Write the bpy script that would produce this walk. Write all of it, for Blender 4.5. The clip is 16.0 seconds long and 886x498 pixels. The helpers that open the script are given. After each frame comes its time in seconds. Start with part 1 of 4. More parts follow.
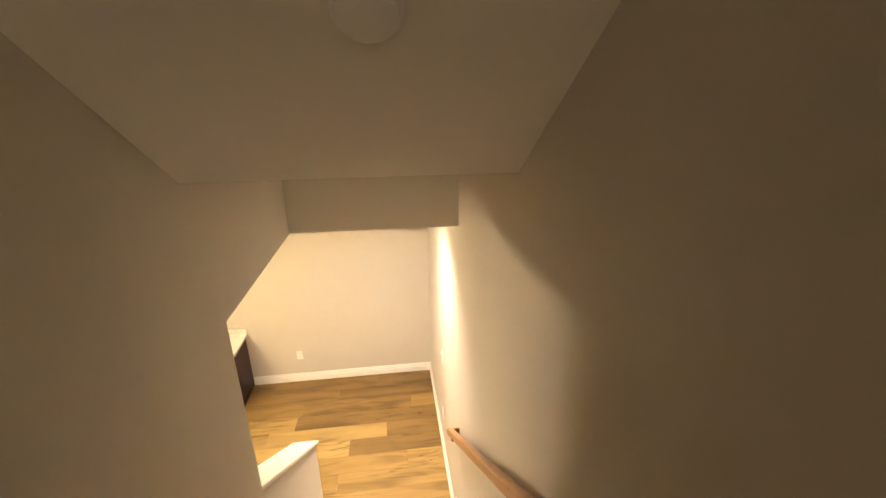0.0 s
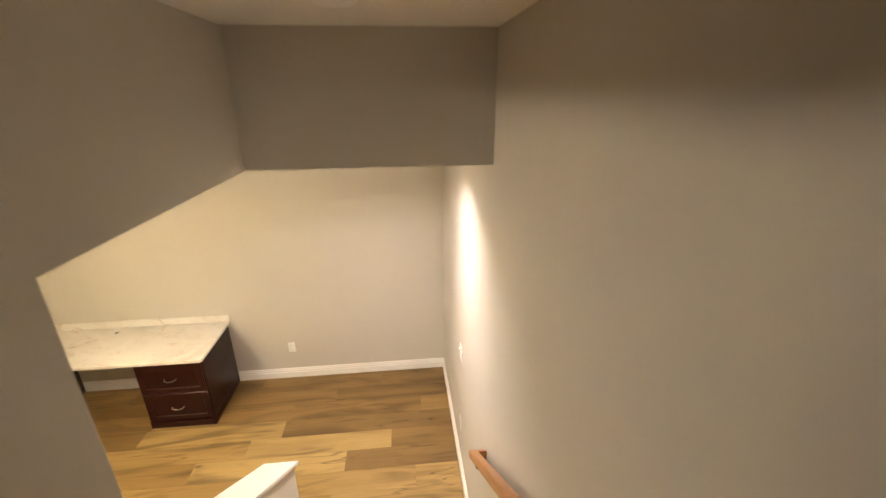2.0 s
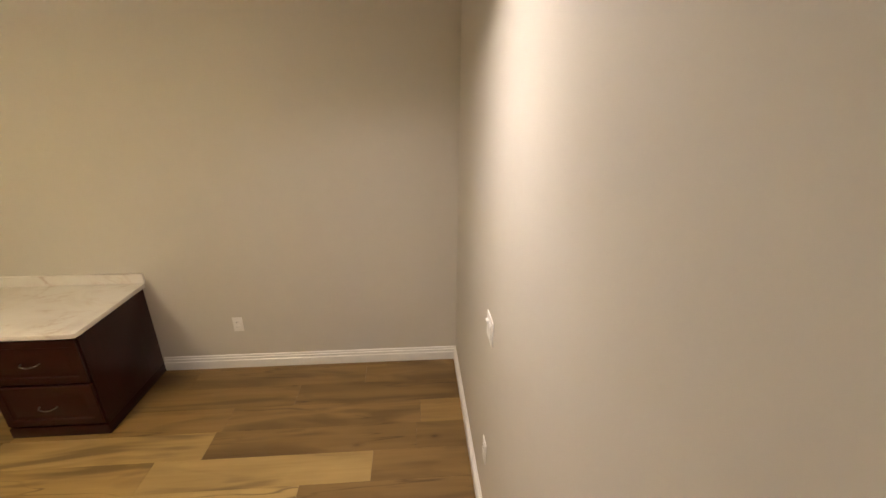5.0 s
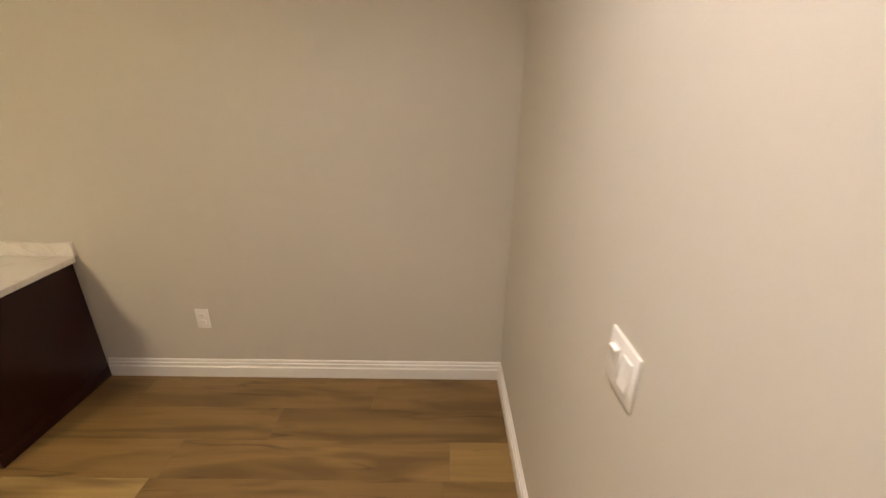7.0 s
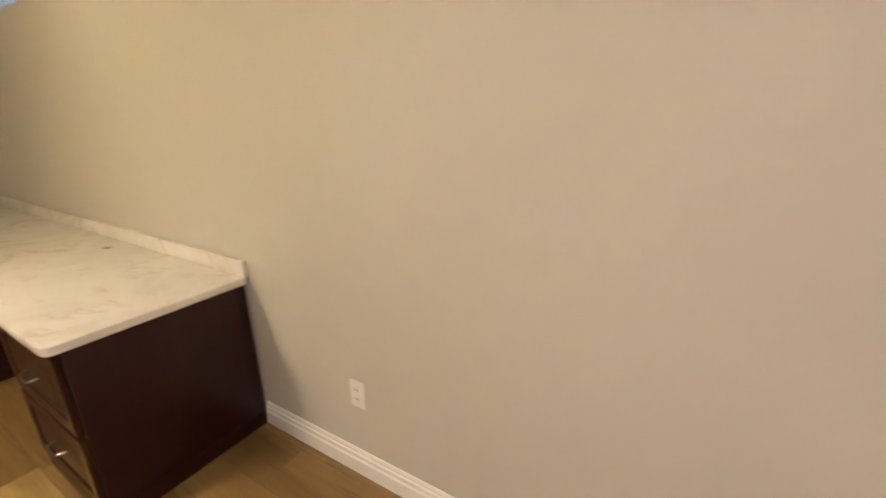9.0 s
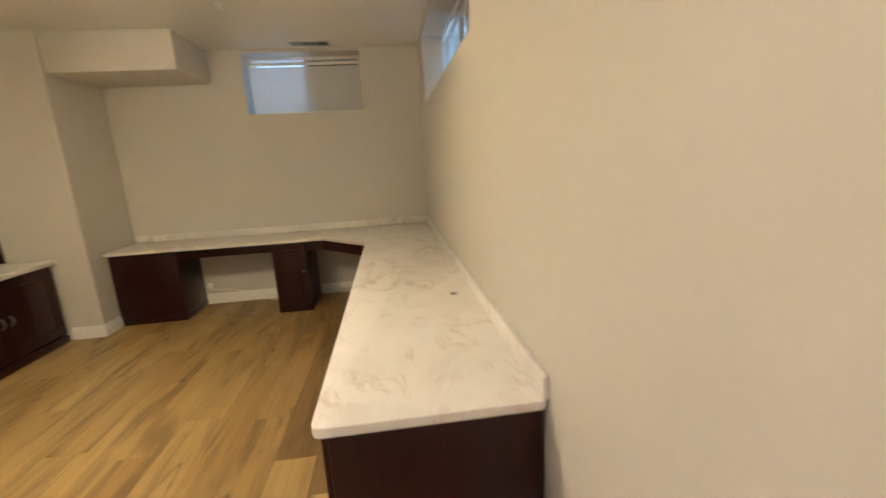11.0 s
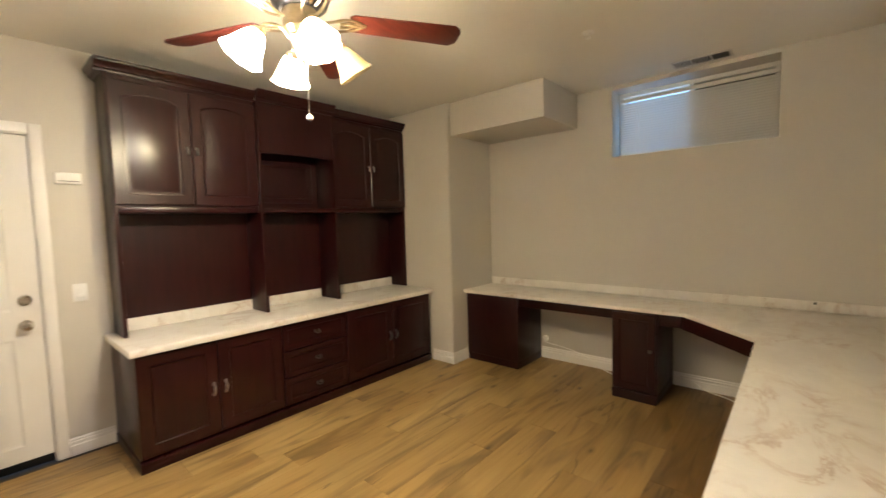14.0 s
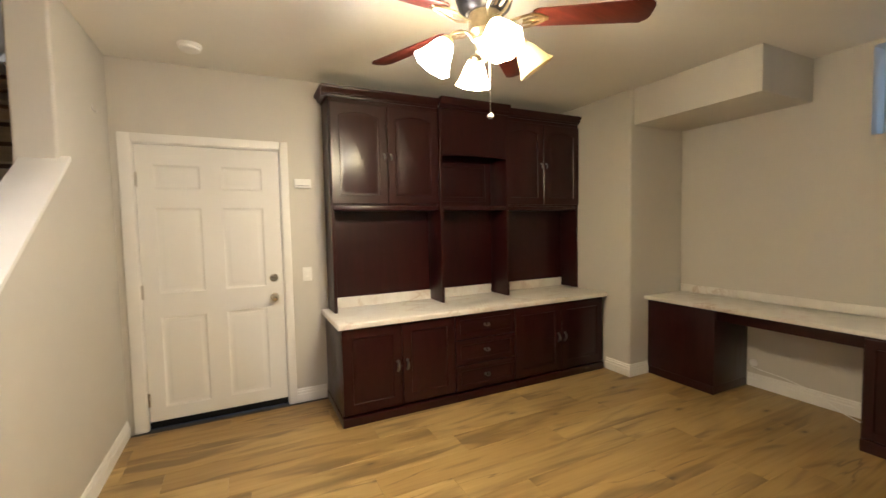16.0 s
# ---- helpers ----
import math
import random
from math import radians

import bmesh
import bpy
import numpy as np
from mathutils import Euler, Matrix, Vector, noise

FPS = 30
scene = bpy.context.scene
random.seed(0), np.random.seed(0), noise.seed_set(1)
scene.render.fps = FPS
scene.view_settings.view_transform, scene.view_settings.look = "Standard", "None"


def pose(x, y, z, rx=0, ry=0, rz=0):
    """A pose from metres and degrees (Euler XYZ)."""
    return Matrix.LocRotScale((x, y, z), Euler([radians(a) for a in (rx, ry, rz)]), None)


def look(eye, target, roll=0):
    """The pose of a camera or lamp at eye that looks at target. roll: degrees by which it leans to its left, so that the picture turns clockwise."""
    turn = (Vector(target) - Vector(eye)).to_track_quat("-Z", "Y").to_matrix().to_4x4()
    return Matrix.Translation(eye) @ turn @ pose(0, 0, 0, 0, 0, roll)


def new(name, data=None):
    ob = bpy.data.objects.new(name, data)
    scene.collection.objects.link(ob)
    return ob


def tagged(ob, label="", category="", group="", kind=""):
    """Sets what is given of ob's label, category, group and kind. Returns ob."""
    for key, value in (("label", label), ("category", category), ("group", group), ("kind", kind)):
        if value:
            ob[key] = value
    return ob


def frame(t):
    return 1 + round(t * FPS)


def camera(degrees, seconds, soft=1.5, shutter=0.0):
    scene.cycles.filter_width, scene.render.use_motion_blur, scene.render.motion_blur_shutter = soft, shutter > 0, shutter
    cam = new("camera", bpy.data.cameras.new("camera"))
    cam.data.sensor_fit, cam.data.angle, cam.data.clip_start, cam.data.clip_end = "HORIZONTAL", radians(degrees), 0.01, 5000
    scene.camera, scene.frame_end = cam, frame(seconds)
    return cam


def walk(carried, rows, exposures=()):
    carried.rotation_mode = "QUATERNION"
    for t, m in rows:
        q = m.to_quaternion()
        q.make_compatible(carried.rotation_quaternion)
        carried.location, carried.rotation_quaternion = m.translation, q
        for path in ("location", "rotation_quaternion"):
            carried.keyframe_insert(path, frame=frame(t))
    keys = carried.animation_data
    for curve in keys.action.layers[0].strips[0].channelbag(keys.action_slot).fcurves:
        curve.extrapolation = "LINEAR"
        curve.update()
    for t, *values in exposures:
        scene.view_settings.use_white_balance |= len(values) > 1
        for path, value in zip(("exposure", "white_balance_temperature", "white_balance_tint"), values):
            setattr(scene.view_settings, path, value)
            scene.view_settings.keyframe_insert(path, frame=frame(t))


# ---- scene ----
cam = camera(94.6, 16.0, shutter=0.5)
PATH = [
    (0, (-0.403, -4.467, 3.308), (-0.162, -2.605, 2.62), -0.5),
    (0.5, (-0.425, -4.317, 3.236), (-0.205, -2.457, 2.535), -0.6),
    (1, (-0.388, -4.151, 3.099), (-0.181, -2.292, 2.392), -0.4),
    (1.5, (-0.382, -3.966, 2.986), (-0.185, -2.108, 2.273), -0.4),
    (2, (-0.386, -3.796, 2.862), (-0.199, -1.938, 2.147), -0.4),
    (2.5, (-0.352, -3.603, 2.696), (-0.181, -1.745, 1.977), -0.2),
    (3, (-0.351, -3.446, 2.592), (-0.185, -1.589, 1.87), -0.1),
    (3.5, (-0.379, -3.254, 2.472), (-0.218, -1.396, 1.751), 0.0),
    (4, (-0.302, -3.073, 2.302), (-0.164, -1.212, 1.583), -0.1),
    (6.3, (-0.313, -2.233, 1.686), (-0.174, -0.378, 0.951), 0.6),
    (6.5, (-0.324, -2.159, 1.659), (-0.208, -0.303, 0.921), 0.8),
    (7, (-0.332, -1.893, 1.537), (-0.331, -0.034, 0.799), 0.7),
    (7.5, (-0.362, -1.648, 1.374), (-0.484, 0.207, 0.637), 0.6),
    (8, (-0.408, -1.366, 1.324), (-0.701, 0.477, 0.604), 0.3),
    (8.5, (-0.539, -1.095, 1.347), (-1.11, 0.687, 0.641), 0.2),
    (9, (-0.67, -0.925, 1.343), (-1.661, 0.7, 0.728), -0.7),
    (9.5, (-0.763, -0.707, 1.368), (-2.163, 0.61, 0.824), -1.4),
    (10, (-0.885, -0.505, 1.361), (-2.594, 0.418, 0.883), -2.0),
    (10.2, (-0.935, -0.462, 1.374), (-2.712, 0.318, 0.897), -2.4),
    (12.3, (-1.685, -0.369, 1.408), (-3.599, -0.895, 1.16), -2.2),
    (12.5, (-1.756, -0.381, 1.412), (-3.645, -0.995, 1.185), -2.1),
    (13, (-1.914, -0.403, 1.404), (-3.714, -1.257, 1.226), -2.2),
    (13.5, (-1.966, -0.437, 1.409), (-3.628, -1.54, 1.263), -1.7),
    (14, (-1.961, -0.49, 1.421), (-3.467, -1.8, 1.291), -1.7),
    (14.5, (-1.941, -0.495, 1.425), (-3.265, -1.99, 1.304), -1.5),
    (15, (-1.945, -0.502, 1.421), (-3.097, -2.132, 1.306), -1.4),
    (15.5, (-1.954, -0.511, 1.421), (-2.963, -2.234, 1.305), -1.3),
    (16, (-1.941, -0.524, 1.405), (-2.816, -2.319, 1.293), -1.2),
]
EXPOSURES = [(0, 1.18, 7700, 15), (1.5, 0.9, 6850, 15), (2, 0.7, 6500, 14), (2.5, 0.45, 6350, 14), (3, 0.3, 6250, 14), (3.5, 0.15, 6200, 14), (4, 0.04, 6300, 14), (6.5, -0.26, 6600, 15), (7.5, 0.2, 6400, 15), (9, 0.36, 6300, 15), (10, 0.5, 6050, 15), (12.5, 0.42, 6000, 14), (14, 0.52, 5900, 14), (16, 0.4, 5850, 14)]
walk(cam, [(t, look(eye, target, roll)) for t, eye, target, roll in PATH], exposures=EXPOSURES)

# ---- world and large lights ----
world = bpy.data.worlds.new("sky")
scene.world = world
world.use_nodes = True
wn = world.node_tree.nodes
sky = wn.new("ShaderNodeTexSky")
sky.sky_type = "NISHITA"
sky.sun_disc = False
sky.sun_elevation = radians(38)
sky.sun_rotation = radians(150)
wn["Background"].inputs["Strength"].default_value = 0.12
world.node_tree.links.new(sky.outputs["Color"], wn["Background"].inputs["Color"])
sun = new("sun", bpy.data.lights.new("sun", "SUN"))
sun.data.energy, sun.data.angle, sun.data.color = 2.0, radians(0.6), (1.0, 0.95, 0.88)
sun.matrix_world = pose(0, 0, 12, 52, 0, 30)

WARM = (1.0, 0.80, 0.43)
COOL = (1.0, 0.90, 0.77)
FAN = (-2.915, -2.065)          # ceiling fan, in plan
SKYBLUE = (0.34, 0.65, 1.0)


def sky_panel(name, loc, aim, wide, high, watts):
    """Daylight at a window's opening."""
    lamp = new(name, bpy.data.lights.new(name, "AREA"))
    lamp.data.shape, lamp.data.size, lamp.data.size_y, lamp.data.energy, lamp.data.color = "RECTANGLE", wide, high, watts, SKYBLUE
    lamp.matrix_world = look(loc, aim)


sky_panel("daylight_west", (-6.12, -1.44, 2.25), (0, -1.44, 2.2), 0.55, 0.55, 1.1)
sky_panel("daylight_north_a", (-4.98, 0.36, 2.23), (-4.98, -3, 2.1), 0.5, 0.55, 1.8)
sky_panel("daylight_north_b", (-3.35, 0.36, 2.23), (-3.35, -3, 2.1), 0.5, 0.55, 1.4)
# added fill light, no known fixture: lifts the stairwell ceiling and header
hall = new("upper_hall_fill", bpy.data.lights.new("upper_hall_fill", "POINT"))
hall.data.energy, hall.data.color, hall.data.shadow_soft_size = 22.0, (0.90, 0.84, 0.74), 0.15
hall.location = (-0.5, -9.0, 4.15)
FAN_WATTS = 19.0
CAN = (-0.49, -1.50)          # recessed downlight, in plan
CAN_BEAM, CAN_SPILL = 108.0, 56.0

# ---- plan ----
XW, YS, ZC = -5.77, -3.975, 2.577      # west wall, south wall, ceiling
SX0, SX1 = -1.166, -1.0               # stair wall, room face and stair face
RISE, RUN, Y0, STEPS = 0.188, 0.25, -2.06, 16
SLOPE = RISE / RUN


# ---- materials ----
def node_mat(name, rough=0.5, metal=0.0):
    m = bpy.data.materials.new(name)
    m.use_nodes = True
    b = m.node_tree.nodes["Principled BSDF"]
    b.inputs["Roughness"].default_value = rough
    b.inputs["Metallic"].default_value = metal
    return m, m.node_tree.nodes, m.node_tree.links, b


def coords(n, l, scale=(1, 1, 1), kind="Object"):
    tc = n.new("ShaderNodeTexCoord")
    mp = n.new("ShaderNodeMapping")
    mp.inputs["Scale"].default_value = scale
    l.new(tc.outputs[kind], mp.inputs["Vector"])
    return mp


def noise_node(n, l, vec, scale, detail=3.0, rough=0.55, distort=0.0):
    t = n.new("ShaderNodeTexNoise")
    t.inputs["Scale"].default_value = scale
    t.inputs["Detail"].default_value = detail
    t.inputs["Roughness"].default_value = rough
    t.inputs["Distortion"].default_value = distort
    l.new(vec, t.inputs["Vector"])
    return t


def ramp(n, l, fac, stops):
    r = n.new("ShaderNodeValToRGB")
    e = r.color_ramp.elements
    while len(e) < len(stops):
        e.new(0.5)
    for el, (p, c) in zip(e, stops):
        el.position, el.color = p, (*c, 1) if len(c) == 3 else c
    l.new(fac, r.inputs["Fac"])
    return r


def mix(n, l, fac, a, b, mode="MIX"):
    m = n.new("ShaderNodeMix")
    m.data_type, m.blend_type = "RGBA", mode
    for sock, v in ((m.inputs[0], fac), (m.inputs[6], a), (m.inputs[7], b)):
        if hasattr(v, "is_linked"):
            l.new(v, sock)
        elif isinstance(v, tuple):
            sock.default_value = (*v, 1)
        else:
            sock.default_value = v
    return m.outputs[2]


def bump(n, l, b, height, strength, dist):
    k = n.new("ShaderNodeBump")
    k.inputs["Strength"].default_value = strength
    k.inputs["Distance"].default_value = dist
    l.new(height, k.inputs["Height"])
    l.new(k.outputs["Normal"], b.inputs["Normal"])


def shade(c, k):
    return tuple(min(1.0, v * k) for v in c)


def plain(name, color, rough=0.5, metal=0.0, vary=0.05, scale=6.0, bump_scale=180.0, bump_strength=0.06, coat=0.0, sheen=0.12):
    """A painted or moulded surface: two scales of slight variation, fine relief."""
    m, n, l, b = node_mat(name, rough, metal)
    v = coords(n, l).outputs["Vector"]
    big = noise_node(n, l, v, scale, 4)
    r = ramp(n, l, big.outputs["Fac"], [(0.3, shade(color, 1 - vary)), (0.7, shade(color, 1 + vary))])
    l.new(r.outputs["Color"], b.inputs["Base Color"])
    fine = noise_node(n, l, v, bump_scale, 2)
    bump(n, l, b, fine.outputs["Fac"], bump_strength, 0.002)
    rr = ramp(n, l, big.outputs["Fac"], [(0.3, (rough * (1 - sheen),) * 3), (0.7, (min(1, rough * (1 + sheen)),) * 3)])
    l.new(rr.outputs["Color"], b.inputs["Roughness"])
    b.inputs["Coat Weight"].default_value = coat
    return m


def wall_paint(name, color):
    m, n, l, b = node_mat(name, 0.6)
    v = coords(n, l).outputs["Vector"]
    big = noise_node(n, l, v, 1.3, 4)
    mid = noise_node(n, l, v, 14, 3)
    r = ramp(n, l, big.outputs["Fac"], [(0.3, shade(color, 0.965)), (0.7, shade(color, 1.03))])
    c = mix(n, l, mid.outputs["Fac"], shade(color, 0.97), shade(color, 1.03))
    l.new(mix(n, l, 0.5, r.outputs["Color"], c), b.inputs["Base Color"])
    peel = noise_node(n, l, v, 95, 3, 0.6)
    bump(n, l, b, peel.outputs["Fac"], 0.07, 0.003)
    return m


def wood(name, dark, light, rough, axis=2, coat=0.24, grain=0.5):
    """Stained wood, grain along one axis."""
    m, n, l, b = node_mat(name, rough)
    sc = [9.0, 9.0, 9.0]
    sc[axis] = 0.9
    info = n.new("ShaderNodeObjectInfo")
    mp = coords(n, l, tuple(sc))
    add = n.new("ShaderNodeVectorMath")
    add.operation = "ADD"
    mul = n.new("ShaderNodeMath")
    mul.operation = "MULTIPLY"
    mul.inputs[1].default_value = 31.0
    l.new(info.outputs["Random"], mul.inputs[0])
    l.new(mp.outputs["Vector"], add.inputs[0])
    l.new(mul.outputs[0], add.inputs[1])
    g = noise_node(n, l, add.outputs[0], 3.0, 6, 0.6, 0.8)
    r = ramp(n, l, g.outputs["Fac"], [(0.5 - grain * 0.3, dark), (0.5 + grain * 0.3, light)])
    l.new(r.outputs["Color"], b.inputs["Base Color"])
    rr = ramp(n, l, g.outputs["Fac"], [(0.3, (rough * 0.85,) * 3), (0.7, (rough * 1.15,) * 3)])
    l.new(rr.outputs["Color"], b.inputs["Roughness"])
    bump(n, l, b, g.outputs["Fac"], 0.02, 0.001)
    b.inputs["Specular IOR Level"].default_value = 0.22
    b.inputs["Coat Weight"].default_value = coat
    b.inputs["Coat Roughness"].default_value = rough * 0.7
    return m


def plank_wood(name, low, high):
    """Oak vinyl planks: each its own tone, long grain, soft dark smudges, wandering cracks and small knots."""
    m, n, l, b = node_mat(name, 0.42)
    info = n.new("ShaderNodeObjectInfo")
    tc = n.new("ShaderNodeTexCoord")
    off = n.new("ShaderNodeVectorMath")
    off.operation = "MULTIPLY_ADD"
    comb = n.new("ShaderNodeCombineXYZ")
    for k, f in zip("XYZ", (37.0, 19.0, 53.0)):
        q = n.new("ShaderNodeMath")
        q.operation = "MULTIPLY"
        q.inputs[1].default_value = f
        l.new(info.outputs["Random"], q.inputs[0])
        l.new(q.outputs[0], comb.inputs[k])
    off.inputs[1].default_value = (1, 1, 1)
    l.new(tc.outputs["Object"], off.inputs[0])
    l.new(comb.outputs[0], off.inputs[2])

    def mapped(sc):
        mp = n.new("ShaderNodeMapping")
        mp.inputs["Scale"].default_value = sc
        l.new(off.outputs[0], mp.inputs["Vector"])
        return mp.outputs["Vector"]

    def times(a, c):
        return mix(n, l, 1.0, a, c, "MULTIPLY")
    tone = ramp(n, l, info.outputs["Random"], [(0.0, low), (1.0, high)])
    cloud = noise_node(n, l, mapped((1.1, 4.5, 3)), 1.0, 3.0, 0.5, 0.4)
    cl = ramp(n, l, cloud.outputs["Fac"], [(0.3, (0.82, 0.80, 0.77)), (0.65, (1.08, 1.08, 1.08))])
    grain = noise_node(n, l, mapped((0.8, 22, 10)), 2.0, 6, 0.6, 0.6)
    g = ramp(n, l, grain.outputs["Fac"], [(0.3, (0.91, 0.89, 0.86)), (0.62, (1.04, 1.04, 1.04))])
    c1 = times(times(tone.outputs["Color"], cl.outputs["Color"]), g.outputs["Color"])
    # soft smudges along the grain
    streak = noise_node(n, l, mapped((1.2, 6.6, 4)), 1.0, 2.0, 0.5, 0.9)
    sm = ramp(n, l, streak.outputs["Fac"], [(0.5, (0, 0, 0)), (0.67, (0.72, 0.72, 0.72))])
    c2 = mix(n, l, sm.outputs["Color"], c1, (0.105, 0.060, 0.020))
    # thin wandering cracks, broken up along their length
    crack = noise_node(n, l, mapped((0.45, 5.5, 2)), 1.0, 3.0, 0.5, 0.15)
    line = ramp(n, l, crack.outputs["Fac"], [(0.49, (0, 0, 0)), (0.5, (0.7, 0.7, 0.7)), (0.51, (0, 0, 0))])
    gate = noise_node(n, l, mapped((1.8, 3.0, 5)), 1.0, 2.0)
    gm = ramp(n, l, gate.outputs["Fac"], [(0.47, (0, 0, 0)), (0.6, (1, 1, 1))])
    c3 = mix(n, l, times(line.outputs["Color"], gm.outputs["Color"]), c2, (0.062, 0.033, 0.013))
    vor = n.new("ShaderNodeTexVoronoi")
    vor.voronoi_dimensions = "2D"
    vor.inputs["Scale"].default_value = 1.4
    l.new(mapped((1.3, 2.8, 1)), vor.inputs["Vector"])
    kn = ramp(n, l, vor.outputs["Distance"], [(0.02, (0.9, 0.9, 0.9)), (0.055, (0.35, 0.35, 0.35)), (0.12, (0, 0, 0))])
    rare = noise_node(n, l, mapped((2.2, 5.0, 3)), 1.0, 1.0)
    rm = ramp(n, l, rare.outputs["Fac"], [(0.5, (0, 0, 0)), (0.62, (0.85, 0.85, 0.85))])
    c4 = mix(n, l, times(kn.outputs["Color"], rm.outputs["Color"]), c3, (0.055, 0.028, 0.011))
    l.new(c4, b.inputs["Base Color"])
    rr = ramp(n, l, grain.outputs["Fac"], [(0.3, (0.5,) * 3), (0.7, (0.36,) * 3)])
    l.new(rr.outputs["Color"], b.inputs["Roughness"])
    bump(n, l, b, grain.outputs["Fac"], 0.12, 0.0015)
    return m


def marble_laminate():
    m, n, l, b = node_mat("marble_laminate", 0.3)
    v = coords(n, l).outputs["Vector"]
    cloud = noise_node(n, l, v, 2.6, 6, 0.6, 0.8)
    base = ramp(n, l, cloud.outputs["Fac"], [(0.3, (0.70, 0.655, 0.595)), (0.55, (0.81, 0.775, 0.72)), (0.8, (0.74, 0.695, 0.635))])
    skew = coords(n, l, (1.0, 2.2, 1.0)).outputs["Vector"]
    warp = noise_node(n, l, skew, 2.3, 7, 0.65, 0.9)
    ridge = ramp(n, l, warp.outputs["Fac"], [(0.45, (0, 0, 0)), (0.5, (0.6, 0.6, 0.6)), (0.512, (0.14, 0.14, 0.14)), (0.57, (0, 0, 0))])
    patch = noise_node(n, l, v, 2.6, 4)
    pm = ramp(n, l, patch.outputs["Fac"], [(0.45, (0, 0, 0)), (0.66, (1, 1, 1))])
    vein = mix(n, l, 1.0, ridge.outputs["Color"], pm.outputs["Color"], "MULTIPLY")
    c = mix(n, l, vein, base.outputs["Color"], (0.40, 0.235, 0.14))
    spot = noise_node(n, l, v, 9, 4)
    sp = ramp(n, l, spot.outputs["Fac"], [(0.64, (0, 0, 0)), (0.76, (0.35, 0.35, 0.35))])
    l.new(mix(n, l, sp.outputs["Color"], c, (0.47, 0.34, 0.25)), b.inputs["Base Color"])
    fine = noise_node(n, l, v, 240, 2)
    bump(n, l, b, fine.outputs["Fac"], 0.03, 0.001)
    return m


def glow(name, color, strength):
    m, n, l, b = node_mat(name, 0.4)
    b.inputs["Base Color"].default_value = (0.85, 0.82, 0.76, 1)
    b.inputs["Emission Color"].default_value = (*color, 1)
    b.inputs["Emission Strength"].default_value = strength
    return m


def slat_vinyl():
    m, n, l, b = node_mat("blind_vinyl", 0.45)
    b.inputs["Base Color"].default_value = (0.84, 0.83, 0.8, 1)
    tr = n.new("ShaderNodeBsdfTranslucent")
    tr.inputs["Color"].default_value = (0.62, 0.64, 0.66, 1)
    ms = n.new("ShaderNodeMixShader")
    ms.inputs[0].default_value = 0.24
    l.new(b.outputs[0], ms.inputs[1])
    l.new(tr.outputs[0], ms.inputs[2])
    l.new(ms.outputs[0], n["Material Output"].inputs["Surface"])
    return m


def clear_glass():
    m, n, l, b = node_mat("window_glass", 0.02)
    b.inputs["Base Color"].default_value = (0.92, 0.96, 0.97, 1)
    b.inputs["Transmission Weight"].default_value = 1.0
    b.inputs["IOR"].default_value = 1.1
    return m


def frosted_glass():
    m, n, l, b = node_mat("frosted_glass", 0.5)
    b.inputs["Base Color"].default_value = (0.66, 0.59, 0.40, 1)
    tr = n.new("ShaderNodeBsdfTranslucent")
    tr.inputs["Color"].default_value = (0.6, 0.53, 0.34, 1)
    ms = n.new("ShaderNodeMixShader")
    ms.inputs[0].default_value = 0.5
    l.new(b.outputs[0], ms.inputs[1])
    l.new(tr.outputs[0], ms.inputs[2])
    l.new(ms.outputs[0], n["Material Output"].inputs["Surface"])
    return m


PAINT = wall_paint("greige_wall_paint", (0.60, 0.565, 0.50))
CEIL = wall_paint("ceiling_paint", (0.79, 0.76, 0.69))
TRIM = plain("white_trim_paint", (0.84, 0.82, 0.775), 0.35, vary=0.02)
DOORW = plain("white_door_paint", (0.80, 0.78, 0.735), 0.26, vary=0.012, scale=1.5, bump_scale=60, sheen=0.03)
CHERRY = wood("dark_cherry", (0.0165, 0.0023, 0.0024), (0.023, 0.0033, 0.0033), 0.34)
CHERRYX = wood("dark_cherry_lengthwise", (0.0165, 0.0023, 0.0024), (0.023, 0.0033, 0.0033), 0.34, axis=0)
BLADE = wood("fan_blade_cherry", (0.065, 0.013, 0.009), (0.11, 0.024, 0.016), 0.32, axis=0)
RAILW = wood("oak_handrail", (0.34, 0.15, 0.055), (0.46, 0.22, 0.085), 0.35, axis=1)
PLANKS = {
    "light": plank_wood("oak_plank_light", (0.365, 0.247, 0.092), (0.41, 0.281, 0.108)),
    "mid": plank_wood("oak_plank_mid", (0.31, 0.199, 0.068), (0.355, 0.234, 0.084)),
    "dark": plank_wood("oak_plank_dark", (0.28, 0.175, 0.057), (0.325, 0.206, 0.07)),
    # deeper oak that also carries the shade near the north wall and desk
    "deep": plank_wood("oak_plank_deep_shaded", (0.21, 0.128, 0.044), (0.255, 0.157, 0.054)),
}
TREADW = wood("stair_oak", (0.40, 0.31, 0.22), (0.49, 0.385, 0.28), 0.45, axis=0, coat=0.08)
NOSEW = wood("stair_nosing_shadow", (0.07, 0.038, 0.02), (0.1, 0.055, 0.03), 0.45, axis=0, coat=0.08)
MARBLE = marble_laminate()
PLASTIC = plain("white_plastic", (0.85, 0.835, 0.80), 0.35, vary=0.015)
SLOT = plain("dark_slot", (0.05, 0.045, 0.04), 0.6)
NICKEL = plain("satin_nickel", (0.52, 0.48, 0.42), 0.28, 1.0, vary=0.08)
PEWTER = plain("pewter", (0.24, 0.225, 0.22), 0.3, 1.0, vary=0.15, bump_scale=60, bump_strength=0.3)
BRASS = plain("antique_brass", (0.50, 0.41, 0.27), 0.32, 1.0, vary=0.22, scale=25)
BLACKM = plain("dark_bronze_motor", (0.045, 0.042, 0.045), 0.35, 0.6, vary=0.1)
RUBBER = plain("black_rubber", (0.010, 0.010, 0.010), 0.9)
